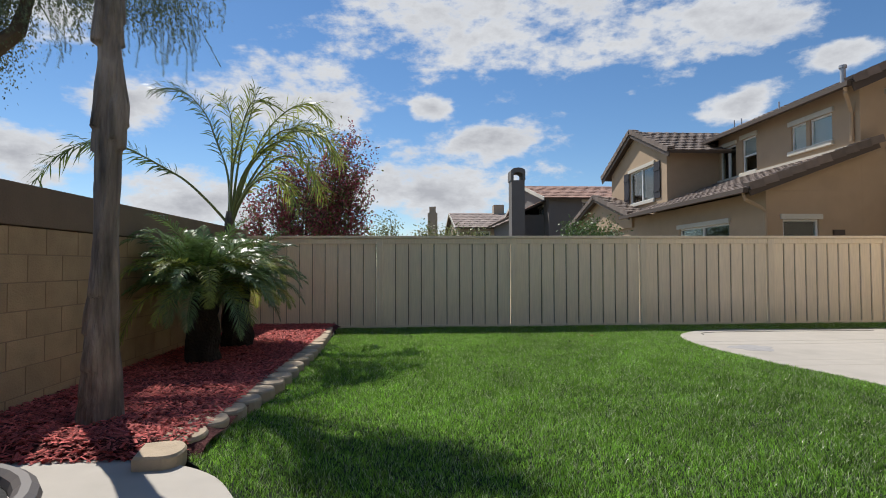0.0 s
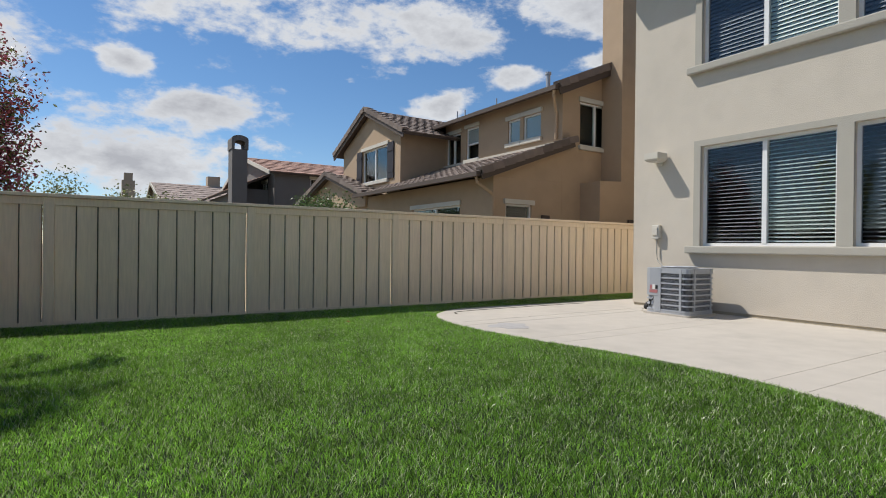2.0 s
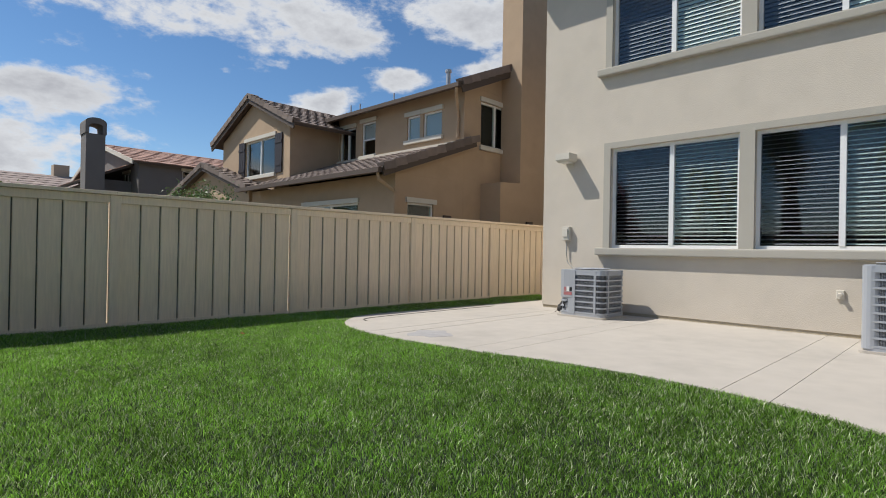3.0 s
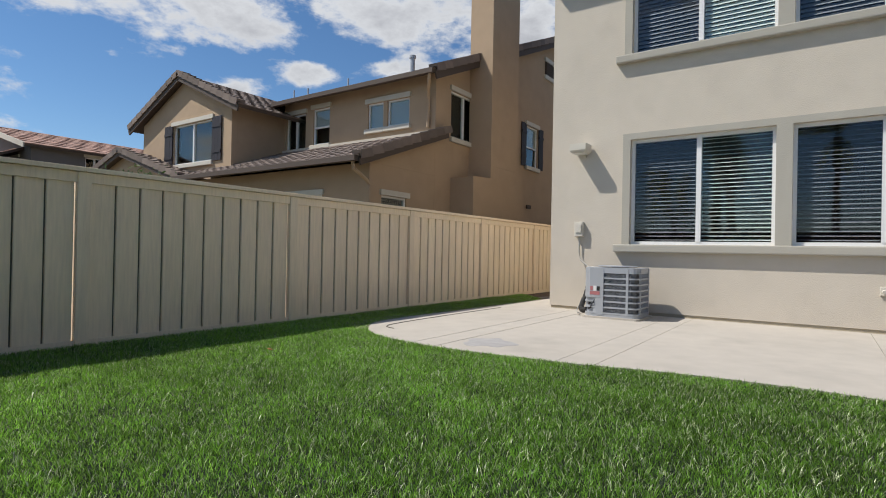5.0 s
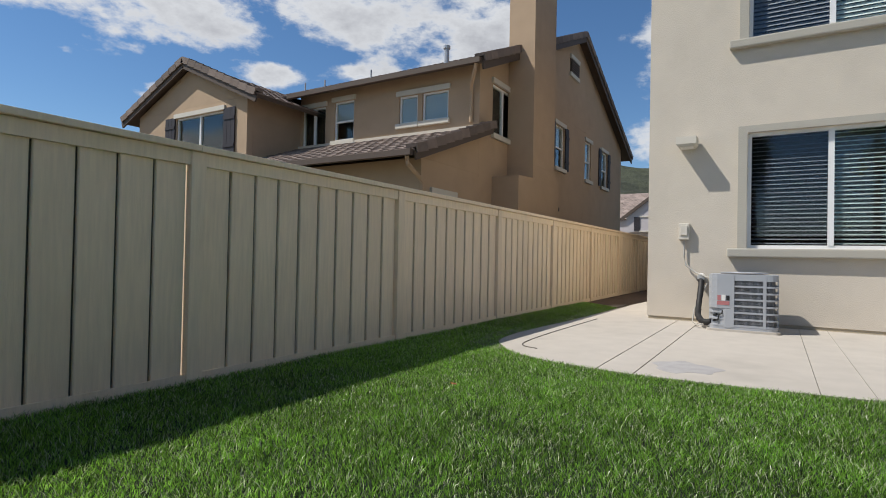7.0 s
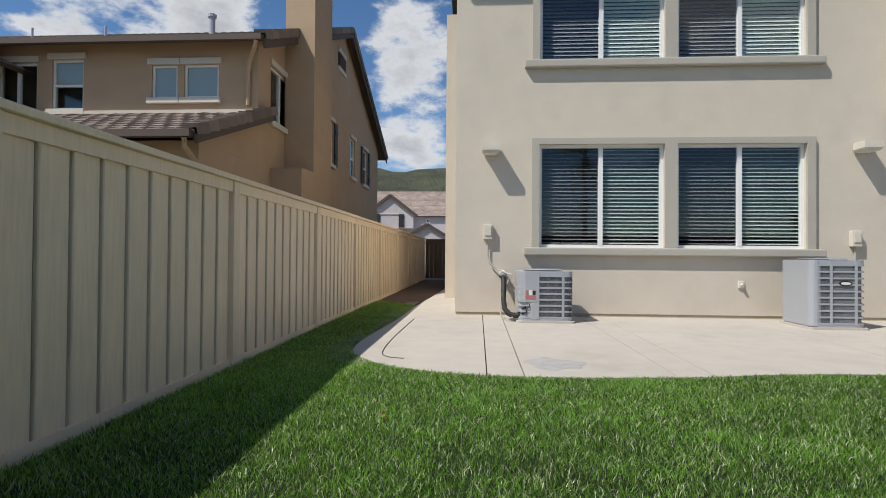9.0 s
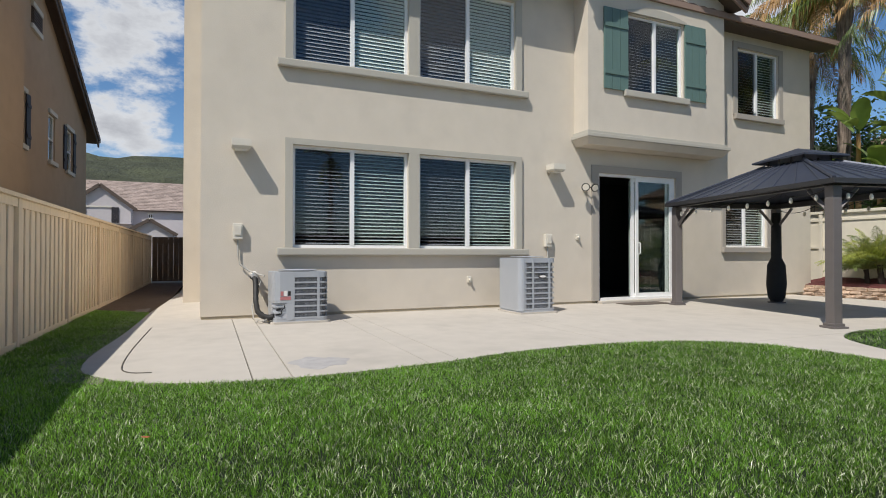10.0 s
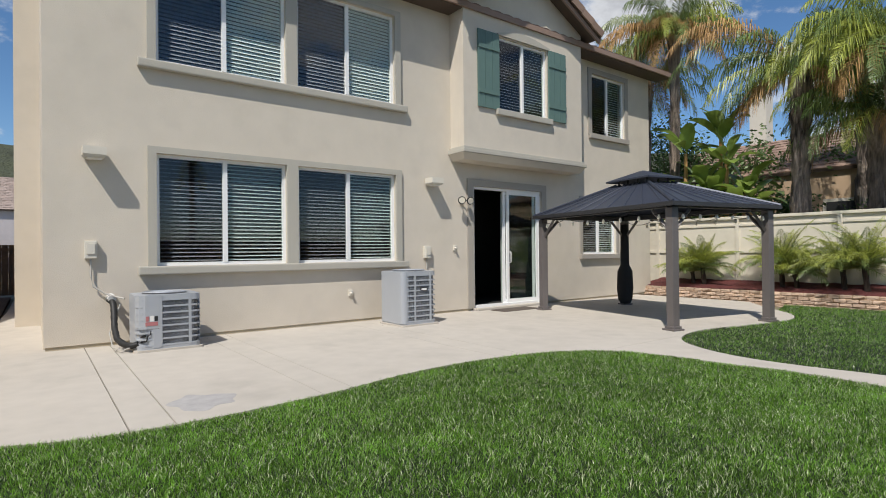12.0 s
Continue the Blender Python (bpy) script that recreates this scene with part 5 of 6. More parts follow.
# tree added out of view, its clumps placed to cast shade patches on the lawn
leafy("pepper_tree", (-9.6, 9.0, 0.0), "unseen tall tree added to cast leaf shade on the lawn", ["pepper_leaf"],
      [((-2.5, 7.7, 6.7), (0.40, 0.40, 0.3)), ((-1.85, 7.6, 6.6), (0.30, 0.30, 0.25)), ((-3.2, 11.2, 7.3), (0.5, 0.7, 0.35))], 4200, 0.085, 31,
      trunk=([(-9.6, 9.0, 0), (-9.4, 9.0, 3.0), (-8.6, 8.8, 5.6), (-4.0, 9.6, 7.5)], [0.25, 0.2, 0.14, 0.05]), branches=14, spread=0.06)

# hanging sprays of the pepper tree
rp = random.Random(77)
V, F = [], []
for c, rad, cnt in (((-4.7, 7.2, 4.5), (1.1, 0.6, 0.5), 120), ((-3.2, 7.2, 4.4), (0.9, 0.6, 0.35), 70), ((-2.5, 7.2, 4.3), (0.6, 0.5, 0.35), 70), ((-5.1, 7.2, 3.9), (0.5, 0.5, 0.4), 60)):
    for _ in range(cnt):
        p = Vector(c) + Vector([rp.uniform(-1, 1) * r for r in rad])
        d = Vector((rp.uniform(-0.35, 0.35), rp.uniform(-0.3, 0.3), -1)).normalized()
        for q in range(rp.randint(5, 24)):
            p = p + d * 0.026
            d = (d + Vector((rp.uniform(-0.22, 0.22), rp.uniform(-0.22, 0.22), -0.06))).normalized()
            for sg in (-1, 1):
                a = Vector((sg * rp.uniform(0.5, 1), rp.uniform(-0.5, 0.5), -0.7)).normalized() * rp.uniform(0.035, 0.06)
                b = Vector((0.003, 0.003, 0.006))
                i = len(V)
                V += [tuple(p - o) for o in (Vector((5.4 * -1, 7.2, 0)),)]
                V += [tuple(p + a * 0.5 + b - Vector((-5.4, 7.2, 0))), tuple(p + a - Vector((-5.4, 7.2, 0))), tuple(p + a * 0.5 - b - Vector((-5.4, 7.2, 0)))]
                F.append((i, i + 1, i + 2, i + 3))
raw("sprays", V, F, "pepper_leaf", pt, "stuff")
EYE0 = Vector((0.44, 0.66, 1.15))
pt.location = EYE0 + (pt.location - EYE0) * 1.12
pt.scale = (1.12, 1.12, 1.12)

# ---- gazebo ----
GC = Vector((6.18, -0.72, 0))
gz = empty("gazebo", GC, "dark hardtop gazebo with grey posts and two-tier metal roof", "gazebo")
gz.rotation_euler = (0, 0, radians(-12.5))
HXG, HYG, GH = 1.77, 1.17, 1.98
for sx in (-1, 1):
    for sy in (-1, 1):
        px, py = sx * HXG, sy * HYG
        bm = bmesh.new()
        box(bm, px - 0.07, py - 0.07, 0.02, px + 0.07, py + 0.07, GH, bevel=0.008)
        ps = part("post", bm, "gz_post", gz, "grey square metal post")
        bm = bmesh.new()
        box(bm, px - 0.12, py - 0.12, 0.0, px + 0.12, py + 0.12, 0.03, bevel=0.006)
        box(bm, px - 0.09, py - 0.09, 0.03, px + 0.09, py + 0.09, 0.07, bevel=0.006)
        part("base_plate", bm, "gz_post", ps)
        for dx, dy in ((-sx, 0), (0, -sy)):
            bm = bmesh.new()
            tube(bm, [(px, py, GH - 0.42), (px + dx * 0.40, py + dy * 0.40, GH - 0.02)], 0.035, 4)
            part("brace", bm, "gz_post", gz)
for a, b in (((-HXG, -HYG), (HXG, -HYG)), ((-HXG, HYG), (HXG, HYG)), ((-HXG, -HYG), (-HXG, HYG)), ((HXG, -HYG), (HXG, HYG))):
    x0, x1 = min(a[0], b[0]) - 0.05, max(a[0], b[0]) + 0.05
    y0, y1 = min(a[1], b[1]) - 0.05, max(a[1], b[1]) + 0.05
    boxpart("beam", (x0, y0, GH + 0.002, x1, y1, GH + 0.10), "gz_dark", gz)


def hip(bm, ex, ey, ez, tx, ty, tz, th=0.03):
    E = [(-ex, -ey), (ex, -ey), (ex, ey), (-ex, ey)]
    T = [(-tx, -ty), (tx, -ty), (tx, ty), (-tx, ty)]
    for z_off in (0, -th):
        e = [bm.verts.new((x, y, ez + z_off)) for x, y in E]
        t = [bm.verts.new((x, y, tz + z_off)) for x, y in T]
        for i in range(4):
            f = (e[i], e[(i + 1) % 4], t[(i + 1) % 4], t[i])
            bm.faces.new(f if z_off == 0 else f[::-1])
        if z_off == 0:
            top = e
        else:
            for i in range(4):
                bm.faces.new((top[i], e[i], e[(i + 1) % 4], top[(i + 1) % 4]))


EX, EY = HXG + 0.15, HYG + 0.14
bm = bmesh.new()
hip(bm, EX, EY, GH + 0.08, 0.42, 0.30, GH + 0.62)
rf = part("roof", bm, "gz_roof", gz, "dark blue-grey seamed metal roof")
bm = bmesh.new()
for s in (-1, 1):
    n = 9
    for k in range(n):
        u = -1 + 2 * (k + 0.5) / n
        tube(bm, [(u * EX, s * EY, GH + 0.085), (u * 0.42, s * 0.30, GH + 0.628)], 0.012, 4)
    for k in range(7):
        u = -1 + 2 * (k + 0.5) / 7
        tube(bm, [(s * EX, u * EY, GH + 0.085), (s * 0.42, u * 0.30, GH + 0.628)], 0.012, 4)
    for s2 in (-1, 1):
        tube(bm, [(s * EX, s2 * EY, GH + 0.09), (s * 0.42, s2 * 0.30, GH + 0.635)], 0.03, 6)
part("roof_seam", bm, "gz_roof", rf, kind="stuff")
bm = bmesh.new()
box(bm, -EX - 0.02, -EY - 0.02, GH + 0.02, EX + 0.02, -EY, GH + 0.09)
box(bm, -EX - 0.02, EY, GH + 0.02, EX + 0.02, EY + 0.02, GH + 0.09)
box(bm, -EX - 0.02, -EY, GH + 0.02, -EX, EY, GH + 0.09)
box(bm, EX, -EY, GH + 0.02, EX + 0.02, EY, GH + 0.09)
part("gutter", bm, "gz_dark", gz)
bm = bmesh.new()
for x in (-0.38, -0.13, 0.13, 0.38):
    for y in (-0.27, 0.27):
        box(bm, x - 0.012, y - 0.012, GH + 0.60, x + 0.012, y + 0.012, GH + 0.73)
part("vent_posts", bm, "gz_dark", gz, kind="stuff")
bm = bmesh.new()
hip(bm, 0.58, 0.44, GH + 0.72, 0.03, 0.03, GH + 0.90)
part("top_roof", bm, "gz_roof", gz)
# string lights
bm, bb = bmesh.new(), bmesh.new()
for side in (-1, 1):
    pts = []
    for k in range(33):
        u = k / 32
        pts.append((-HXG + 2 * HXG * u, side * (HYG + 0.05), GH - 0.02 - 0.09 * abs(math.sin(u * math.pi * 4))))
        if k % 4 == 2:
            p = pts[-1]
            tube(bb, [(p[0], p[1], p[2] - 0.02), (p[0], p[1], p[2] - 0.05), (p[0], p[1], p[2] - 0.09), (p[0], p[1], p[2] - 0.11)], [0.012, 0.025, 0.025, 0.008], 8)
    tube(bm, pts, 0.006, 4)
pts = [(-HXG - 0.05, -HYG + 2 * HYG * k / 24, GH - 0.02 - 0.09 * abs(math.sin(k / 24 * math.pi * 3))) for k in range(25)]
tube(bm, pts, 0.006, 4)
for k in range(2, 25, 4):
    p = pts[k]
    tube(bb, [(p[0], p[1], p[2] - 0.02), (p[0], p[1], p[2] - 0.05), (p[0], p[1], p[2] - 0.09), (p[0], p[1], p[2] - 0.11)], [0.012, 0.025, 0.025, 0.008], 8)
sl = part("string_light", bm, "black", gz, "string of small round bulbs under the eaves")
part("bulbs", bb, "bulb", sl, kind="stuff")
# rolled netting tied to the back post
bm = bmesh.new()
c = Vector((HXG - 0.02, -HYG + 0.02, 0))
tube(bm, [c + Vector((0, 0, z)) for z in (0.03, 0.12, 0.4, 0.8, 0.95, 1.2, 1.9)], [0.10, 0.16, 0.19, 0.17, 0.10, 0.10, 0.08], 14)
part("netting", bm, "cloth", gz, "dark mosquito netting bundled round a post", smooth=True)

# ---- far garden side: retaining wall, bed, rendered wall ----
RY0, RX0, RX1 = -5.35, 9.3, -2.55
rw = empty("retaining_wall", (0, RY0, 0), "low pinkish split-stone retaining wall along the raised bed", "wall", kind="structure")
boxpart("wall_core", (RX1, -0.16, -0.15, RX0, -0.06, 0.24), "mortar", rw, kind="structure")
rs = random.Random(4)
stones = []
for k in range(5):
    bm = bmesh.new()
    box(bm, 0.004, -0.02, 0.003, 0.235, 0.07, 0.088, bevel=0.026)
    for v in bm.verts:
        if v.co.y > 0.03:
            v.co.y += 0.05 * noise.noise(v.co * 14 + Vector((k * 3, 0, 0)))
            v.co.z += 0.012 * noise.noise(v.co * 9 + Vector((0, k * 5, 0)))
    stones.append(mesh_of("stone", bm, "pink_stone"))
for r in range(4):
    x = RX1 + (0.12 if r % 2 else 0)
    while x < RX0 - 0.2:
        if x > 1.0 or r == 3:
            ob = new("stone", rs.choice(stones))
            ob.parent = rw
            ob.location = (x, -0.06 - r * 0.015, -0.12 + r * 0.092)
            ob.rotation_euler = (0, 0, rs.uniform(-0.03, 0.03))
        x += 0.24
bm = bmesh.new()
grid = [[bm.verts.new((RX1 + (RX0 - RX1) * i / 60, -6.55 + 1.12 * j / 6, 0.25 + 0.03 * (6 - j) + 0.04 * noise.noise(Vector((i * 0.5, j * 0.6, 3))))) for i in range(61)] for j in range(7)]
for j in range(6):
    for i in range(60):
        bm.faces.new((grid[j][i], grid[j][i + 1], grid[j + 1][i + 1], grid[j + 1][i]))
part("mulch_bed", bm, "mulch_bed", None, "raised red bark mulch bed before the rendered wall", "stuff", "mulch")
chips("mulch_chips", 1.5, 9.2, -6.5, -5.5, 0.26, 16000, "loose red bark chips in the raised bed", 9, slope=0.16)
gw = empty("wall_garden", (0, -6.6, 0), "cream panelled garden wall with a cap and a mid rail", "wall", kind="structure")
M["cream_wall"] = material("cream_wall", (0.62, 0.57, 0.47), 0.85, 0.05, 5, 0.3, 60, stain=0.08)
x = RX1
while x < 12:
    boxpart("wall_panel", (x + 0.006, -0.06, 0.0, x + 2.394, 0.0, 2.12), "cream_wall", gw)
    boxpart("pillar", (x - 0.09, -0.08, 0.0, x + 0.0, 0.05, 2.20), "cream_wall", gw)
    x += 2.4
boxpart("wall_cap", (RX1, -0.10, 2.122, 12, 0.06, 2.20), "cream_wall", gw, bevel=0.01)
boxpart("rail", (RX1, 0.002, 1.19, 12, 0.035, 1.25), "cream_wall", gw)
boxpart("rail", (RX1, 0.002, 1.93, 12, 0.03, 1.98), "cream_wall", gw)

for i, (px, s) in enumerate(((7.95, 1.05), (7.6, 1.1), (5.65, 1.3), (5.3, 0.9), (4.35, 1.25), (3.9, 1.3), (1.9, 1.2))):
    py = -6.0 + 0.1 * (i % 2)
    ht = 0.66 + 0.12 * (i % 3)
    fr = [(k * 2.399, 0.25 + 1.2 * ((k * 7) % 10) / 10, s * rg.uniform(0.7, 1.0), rg.uniform(0.7, 1.7), 1 if k % 3 else 0) for k in range(40)]
    palm("pygmy_palm", (px, py, 0.25), [(px, py, 0.22), (px + 0.03, py, 0.55), (px + 0.05, py, ht)], [0.06, 0.055, 0.06], (px + 0.05, py, ht + 0.02), fr, ["frond", "frond_bright"], "small feathery yellow-green palm in the raised bed", bark="dark_bark", seed=50 + i, leaf=0.24, wid=0.005, hang=0.45, group="small palms in the raised bed")

# tall queen palms behind the rendered wall
# bearing, rise, length, droop, look of each frond
def crown_of(n, i, lo=0.1, hi=1.3, L=(2.3, 3.1), droop=(0.5, 0.85), dry=4):
    fr = [(k * 2.399 + i * 1.3, lo + (hi - lo) * ((k * 7) % 10) / 10, rg.uniform(*L), rg.uniform(*droop), (0, 1, 0)[k % 3]) for k in range(n)]
    return fr + [(k * 1.9 + 0.6 + i, -0.15 + 0.3 * k / 4, rg.uniform(1.8, 2.4), 0.9, 2) for k in range(dry)]


BACK_PALMS = [
    (5.75, -7.6, 6.1, 0.24, crown_of(24, 0, hi=1.2, dry=4) + [(0.85, 0.95, 4.4, 0.52, 2), (1.05, 0.85, 4.0, 0.55, 2), (0.7, 0.8, 4.2, 0.55, 0), (4.0, 0.6, 3.0, 0.7, 0)]),
    (9.75, -8.3, 8.5, 0.17, crown_of(30, 1, dry=12) + [(0.9, 0.5, 3.2, 0.6, 2), (1.2, 0.4, 3.0, 0.6, 2), (0.5, 0.6, 3.0, 0.6, 2)]),
    (4.2, -8.2, 4.7, 0.26, crown_of(28, 2, dry=5)),
    (3.6, -7.2, 6.1, 0.24, crown_of(22, 3, L=(2.6, 3.3), dry=3) + [(0.7, 0.55, 3.4, 0.6, 1), (0.9, 0.7, 3.4, 0.6, 1), (1.1, 0.5, 3.2, 0.65, 1), (1.3, 0.35, 3.0, 0.7, 1), (0.95, 0.3, 3.2, 0.6, 1)]),
    (12.2, -10.5, 8.0, 0.2, crown_of(24, 4, dry=4)),
    (5.4, -11.5, 7.0, 0.2, crown_of(24, 6, dry=4)),
]
for i, (px, py, h, rad, fr) in enumerate(BACK_PALMS):
    palm("palm_tree", (px, py, -0.1), [(px, py, -0.1), (px + 0.05, py, h * 0.4), (px + 0.02, py, h * 0.75), (px, py, h)], [rad * 1.1, rad, rad * 0.9, rad * 1.2], (px, py, h), fr, ["frond", "frond_bright", "frond_dry"], "tall queen palm with shaggy drooping fronds behind the garden wall", seed=80 + i, leaf=0.55, wid=0.017, hang=0.8, group="queen palms behind the garden wall")


def banana(at, h, seed, n=8):
    t = empty("banana_plant", at, "broad-leaved banana plant behind the garden wall", "plant", group="banana plants")
    rr = random.Random(seed)
    bm = bmesh.new()
    tube(bm, [(0, 0, 0), (0.03, 0, h * 0.5), (0, 0.03, h)], [0.09, 0.07, 0.05], 10)
    part("stem", bm, "frond_dry", t)
    for k in range(n):
        az, el = k * 2.399 + rr.uniform(-0.3, 0.3), rr.uniform(0.5, 1.35)
        L, W = rr.uniform(0.9, 1.4), rr.uniform(0.16, 0.24)
        bm = bmesh.new()
        p = Vector((0, 0, h - 0.2 + 0.05 * k))
        d = Vector((math.cos(az) * math.cos(el), math.sin(az) * math.cos(el), math.sin(el)))
        side = d.cross(Vector((0, 0, 1))).normalized()
        rows = []
        m = 14
        for i in range(m + 1):
            u = i / m
            w = 0.015 if u < 0.22 else W * math.sin(math.pi * (u - 0.2) / 0.8) ** 0.6 + 0.004
            j = 0.94 if i % 3 else 1.06
            rows.append([bm.verts.new(p - side * w * j + Vector((0, 0, 0.25 * w))), bm.verts.new(p.copy()), bm.verts.new(p + side * w * (2 - j) + Vector((0, 0, 0.25 * w)))])
            d = (d + Vector((0, 0, -0.10 * (0.5 + u)))).normalized()
            p = p + d * L / m
        for a, b in zip(rows, rows[1:]):
            for i in range(2):
                bm.faces.new((a[i], a[i + 1], b[i + 1], b[i]))
        part("leaf", bm, "banana", t, smooth=True)
    return t


for i, (px, py, h) in enumerate(((8.4, -7.4, 3.0), (7.6, -7.3, 3.9), (7.2, -7.5, 3.0), (8.0, -7.2, 2.8), (6.9, -7.2, 2.6), (8.9, -7.4, 4.4), (7.9, -7.6, 4.7), (7.3, -7.1, 2.4), (9.2, -7.6, 2.9))):
    banana((px, py, -0.1), h, 30 + i, 9)
leafy("shrub", (6.0, -9.0, 0), "dense dark green shrubs behind the garden wall", ["leaf_green"], [((9.5, -9.6, 2.0), (1.4, 0.8, 1.4)), ((8.6, -9.6, 3.3), (1.7, 0.8, 1.3)), ((7.0, -9.6, 2.2), (1.4, 0.8, 1.1)), ((4.0, -9.4, 1.8), (1.6, 0.8, 0.9)), ((1.5, -9.4, 1.8), (1.6, 0.8, 0.9))], 14000, 0.14, 33, branches=26, category="shrub", spread=0.15)
leafy("tree", (10.0, -12.0, 0), "dense dark tree behind the palms", ["leaf_green"], [((11.0, -12.5, 3.5), (2.0, 1.2, 1.8)), ((12.5, -12.5, 5.5), (1.8, 1.2, 1.5)), ((9.2, -12.8, 4.0), (1.6, 1.0, 1.6)), ((6.4, -13.2, 3.6), (1.6, 1.0, 1.3))], 16000, 0.16, 34, branches=40, spread=0.25)


# ---- tan neighbour house ----
nb = empty("neighbour_house", (16, 13.4, 0), "two-storey tan stucco house with white trim and grey-brown tile roofs", "house")
nb.location = (0, 0, 0)
NY = 13.4


def wall_y(name, y0, y1, x0, x1, z0, z1, holes, mat, parent):
    """A wall in a plane of constant y, with openings (xa, xb, za, zb)."""
    ob = wall_x(name, y0, y1, x0, x1, z0, z1, holes, mat, parent)
    for v in ob.data.vertices:
        v.co = (v.co.y, v.co.x, v.co.z)
    ob.data.flip_normals()
    return ob


def window_y(name, y, x0, x1, z0, z1, label, parent=None, **k):
    w = window(name, y, x0, x1, z0, z1, label, parent=parent, **k)
    swap(w)
    return w


kw = dict(blind=False, sill="off_white", head="off_white", fw=0.05)
# upper south wall with its gable
S_HOLES = [(12.42, 13.78, 4.12, 5.42), (17.00, 17.95, 3.98, 5.40), (20.3, 21.1, 3.98, 5.45), (22.5, 23.5, 3.98, 5.45), (18.45, 19.3, 7.50, 8.0)]
wall_y("wall", NY, NY + 0.2, 11.7, 25.9, 0, 5.75, [h for h in S_HOLES if h[3] < 5.7], "tan", nb)
bm = bmesh.new()
extrude_poly(bm, [(11.7, NY, 5.752), (25.9, NY, 5.752), (25.9, NY, 6.05), (19.25, NY, 9.0), (11.7, NY, 5.80)], (0, 0.2, 0))
part("gable_wall", bm, "tan", nb)
window_y("window", NY, 12.42, 13.78, 4.12, 5.42, "white sliding window with white stucco head and sill", nb, **kw)
for (a, b, c, d, _), nm in zip([(*S_HOLES[1], 0), (*S_HOLES[2], 0), (*S_HOLES[3], 0)], "abc"):
    window_y("window", NY, a, b, c, d, "tall white sash window with dark shutters" if nm != "b" else "tall white sash window", nb, panes="hung", shutters=(0.36, "shutter_dark", "dark board shutter") if nm != "b" else None, shade=0.5, **kw)
# gable vent
vt = empty("gable_vent", (18.87, NY, 7.5), "white framed louvred gable vent")
vt.parent = nb
boxpart("vent_frame", (-0.50, -0.07, -0.12, 0.50, -0.002, 0.02), "off_white", vt)
boxpart("vent_frame", (-0.50, -0.07, 0.52, 0.50, -0.002, 0.66), "off_white", vt)
boxpart("vent_back", (-0.44, -0.03, 0.022, 0.44, -0.002, 0.518), "tan_dark", vt)
for k in range(6):
    boxpart("vent_slat", (-0.42, -0.07, 0.04 + k * 0.08, 0.42, -0.035, 0.085 + k * 0.08), "tan_dark", vt)
# lower wing
wall_y("wall", NY, NY + 0.2, 9.2, 11.698, 0, 2.96, [(9.62, 10.55, 1.3, 2.25)], "tan", nb)
bm = bmesh.new()
extrude_poly(bm, [(9.2, NY, 2.962), (11.698, NY, 2.962), (11.698, NY, 3.98)], (0, 0.2, 0))
part("wall", bm, "tan", nb)
window_y("window", NY, 9.62, 10.55, 1.3, 2.25, "small white window with an off-white head", nb, panes="one", **kw)
wall_x("wall", 9.2, 9.4, NY + 0.2, 27.5, 0, 2.96, [(14.95, 17.7, 1.2, 2.28)], "tan", nb)
w = window("window", 9.2, 14.95, 17.7, 1.2, 2.28, "wide white window under the low roof", parent=nb, **kw)
w.parent = nb
# upper west wall
W_H = [(14.30, 15.10, 4.45, 5.20), (15.25, 15.85, 4.45, 5.20), (17.45, 18.2, 4.22, 5.36), (18.55, 19.5, 4.15, 5.30)]
wall_x("wall", 11.7, 11.898, NY + 0.2, 19.598, 2.9, 5.75, W_H, "tan", nb)
for (a, b, c, d), lb, pn in zip(W_H, ("small square white window", "small square white window of a pair", "narrow white sash window", "white sliding window high under the eaves"), ("one", "one", "hung", "slide")):
    w = window("window", 11.7, a, b, c, d, lb, panes=pn, parent=nb, shade=0.06 if pn == "one" else 0.5 if pn == "hung" else None, **kw)
    w.parent = nb
# west gable box
wall_x("wall", 9.75, 9.95, 19.6, 24.95, 2.6, 5.24, [(20.6, 22.9, 3.66, 4.98)], "tan", nb)
bm = bmesh.new()
extrude_poly(bm, [(9.75, 19.6, 5.242), (9.75, 24.95, 5.242), (9.75, 22.25, 6.42)], (0.2, 0, 0))
part("gable_wall", bm, "tan", nb)
boxpart("wall", (9.952, 19.6, 2.6, 11.9, 19.8, 5.40), "tan", nb)
boxpart("wall", (9.952, 24.75, 2.6, 14, 24.95, 5.0), "tan", nb)
w = window("window", 9.75, 20.6, 22.9, 3.66, 4.98, "wide white window with dark shutters in the gable", shutters=(0.5, "shutter_dark", "dark board shutter"), parent=nb, **kw)
w.parent = nb
boxpart("wall", (25.7, NY + 0.2, 0, 25.9, 27, 5.75), "tan", nb)
boxpart("wall", (12.2, 27.3, 0, 25.7, 27.5, 5.6), "tan", nb)
# near-black masses added behind the windows to paint the indoor shade
boxpart("interior_core", (12.6, 14.4, 0.1, 25.0, 26.5, 5.6), "room_shade", nb, kind="stuff")
boxpart("interior_core", (10.6, 14.4, 0.1, 12.4, 26.5, 2.9), "room_shade", nb, kind="stuff")
# roofs
sw = 3.50 / 7.95
roof_slope("r", (11.25, NY - 0.30, 5.62), (0, 14.5, 0), (8.0, 0, 3.45), 44, 24, "tile_nb", nb)
roof_slope("r", (26.75, NY - 0.30, 5.78), (0, 14.5, 0), (-7.5, 0, 3.29), 44, 22, "tile_nb", nb)
rake_tiles((11.25, NY - 0.34, 5.66), (19.25, NY - 0.34, 9.11), nb, "tile_nb", w=0.24)
rake_tiles((26.75, NY - 0.34, 5.82), (19.25, NY - 0.34, 9.11), nb, "tile_nb", w=0.24)
beam((11.27, NY - 0.30, 5.47), (19.25, NY - 0.30, 8.92), 0.05, 0.20, "tan_dark", "bargeboard", nb, side=(0, 1, 0))
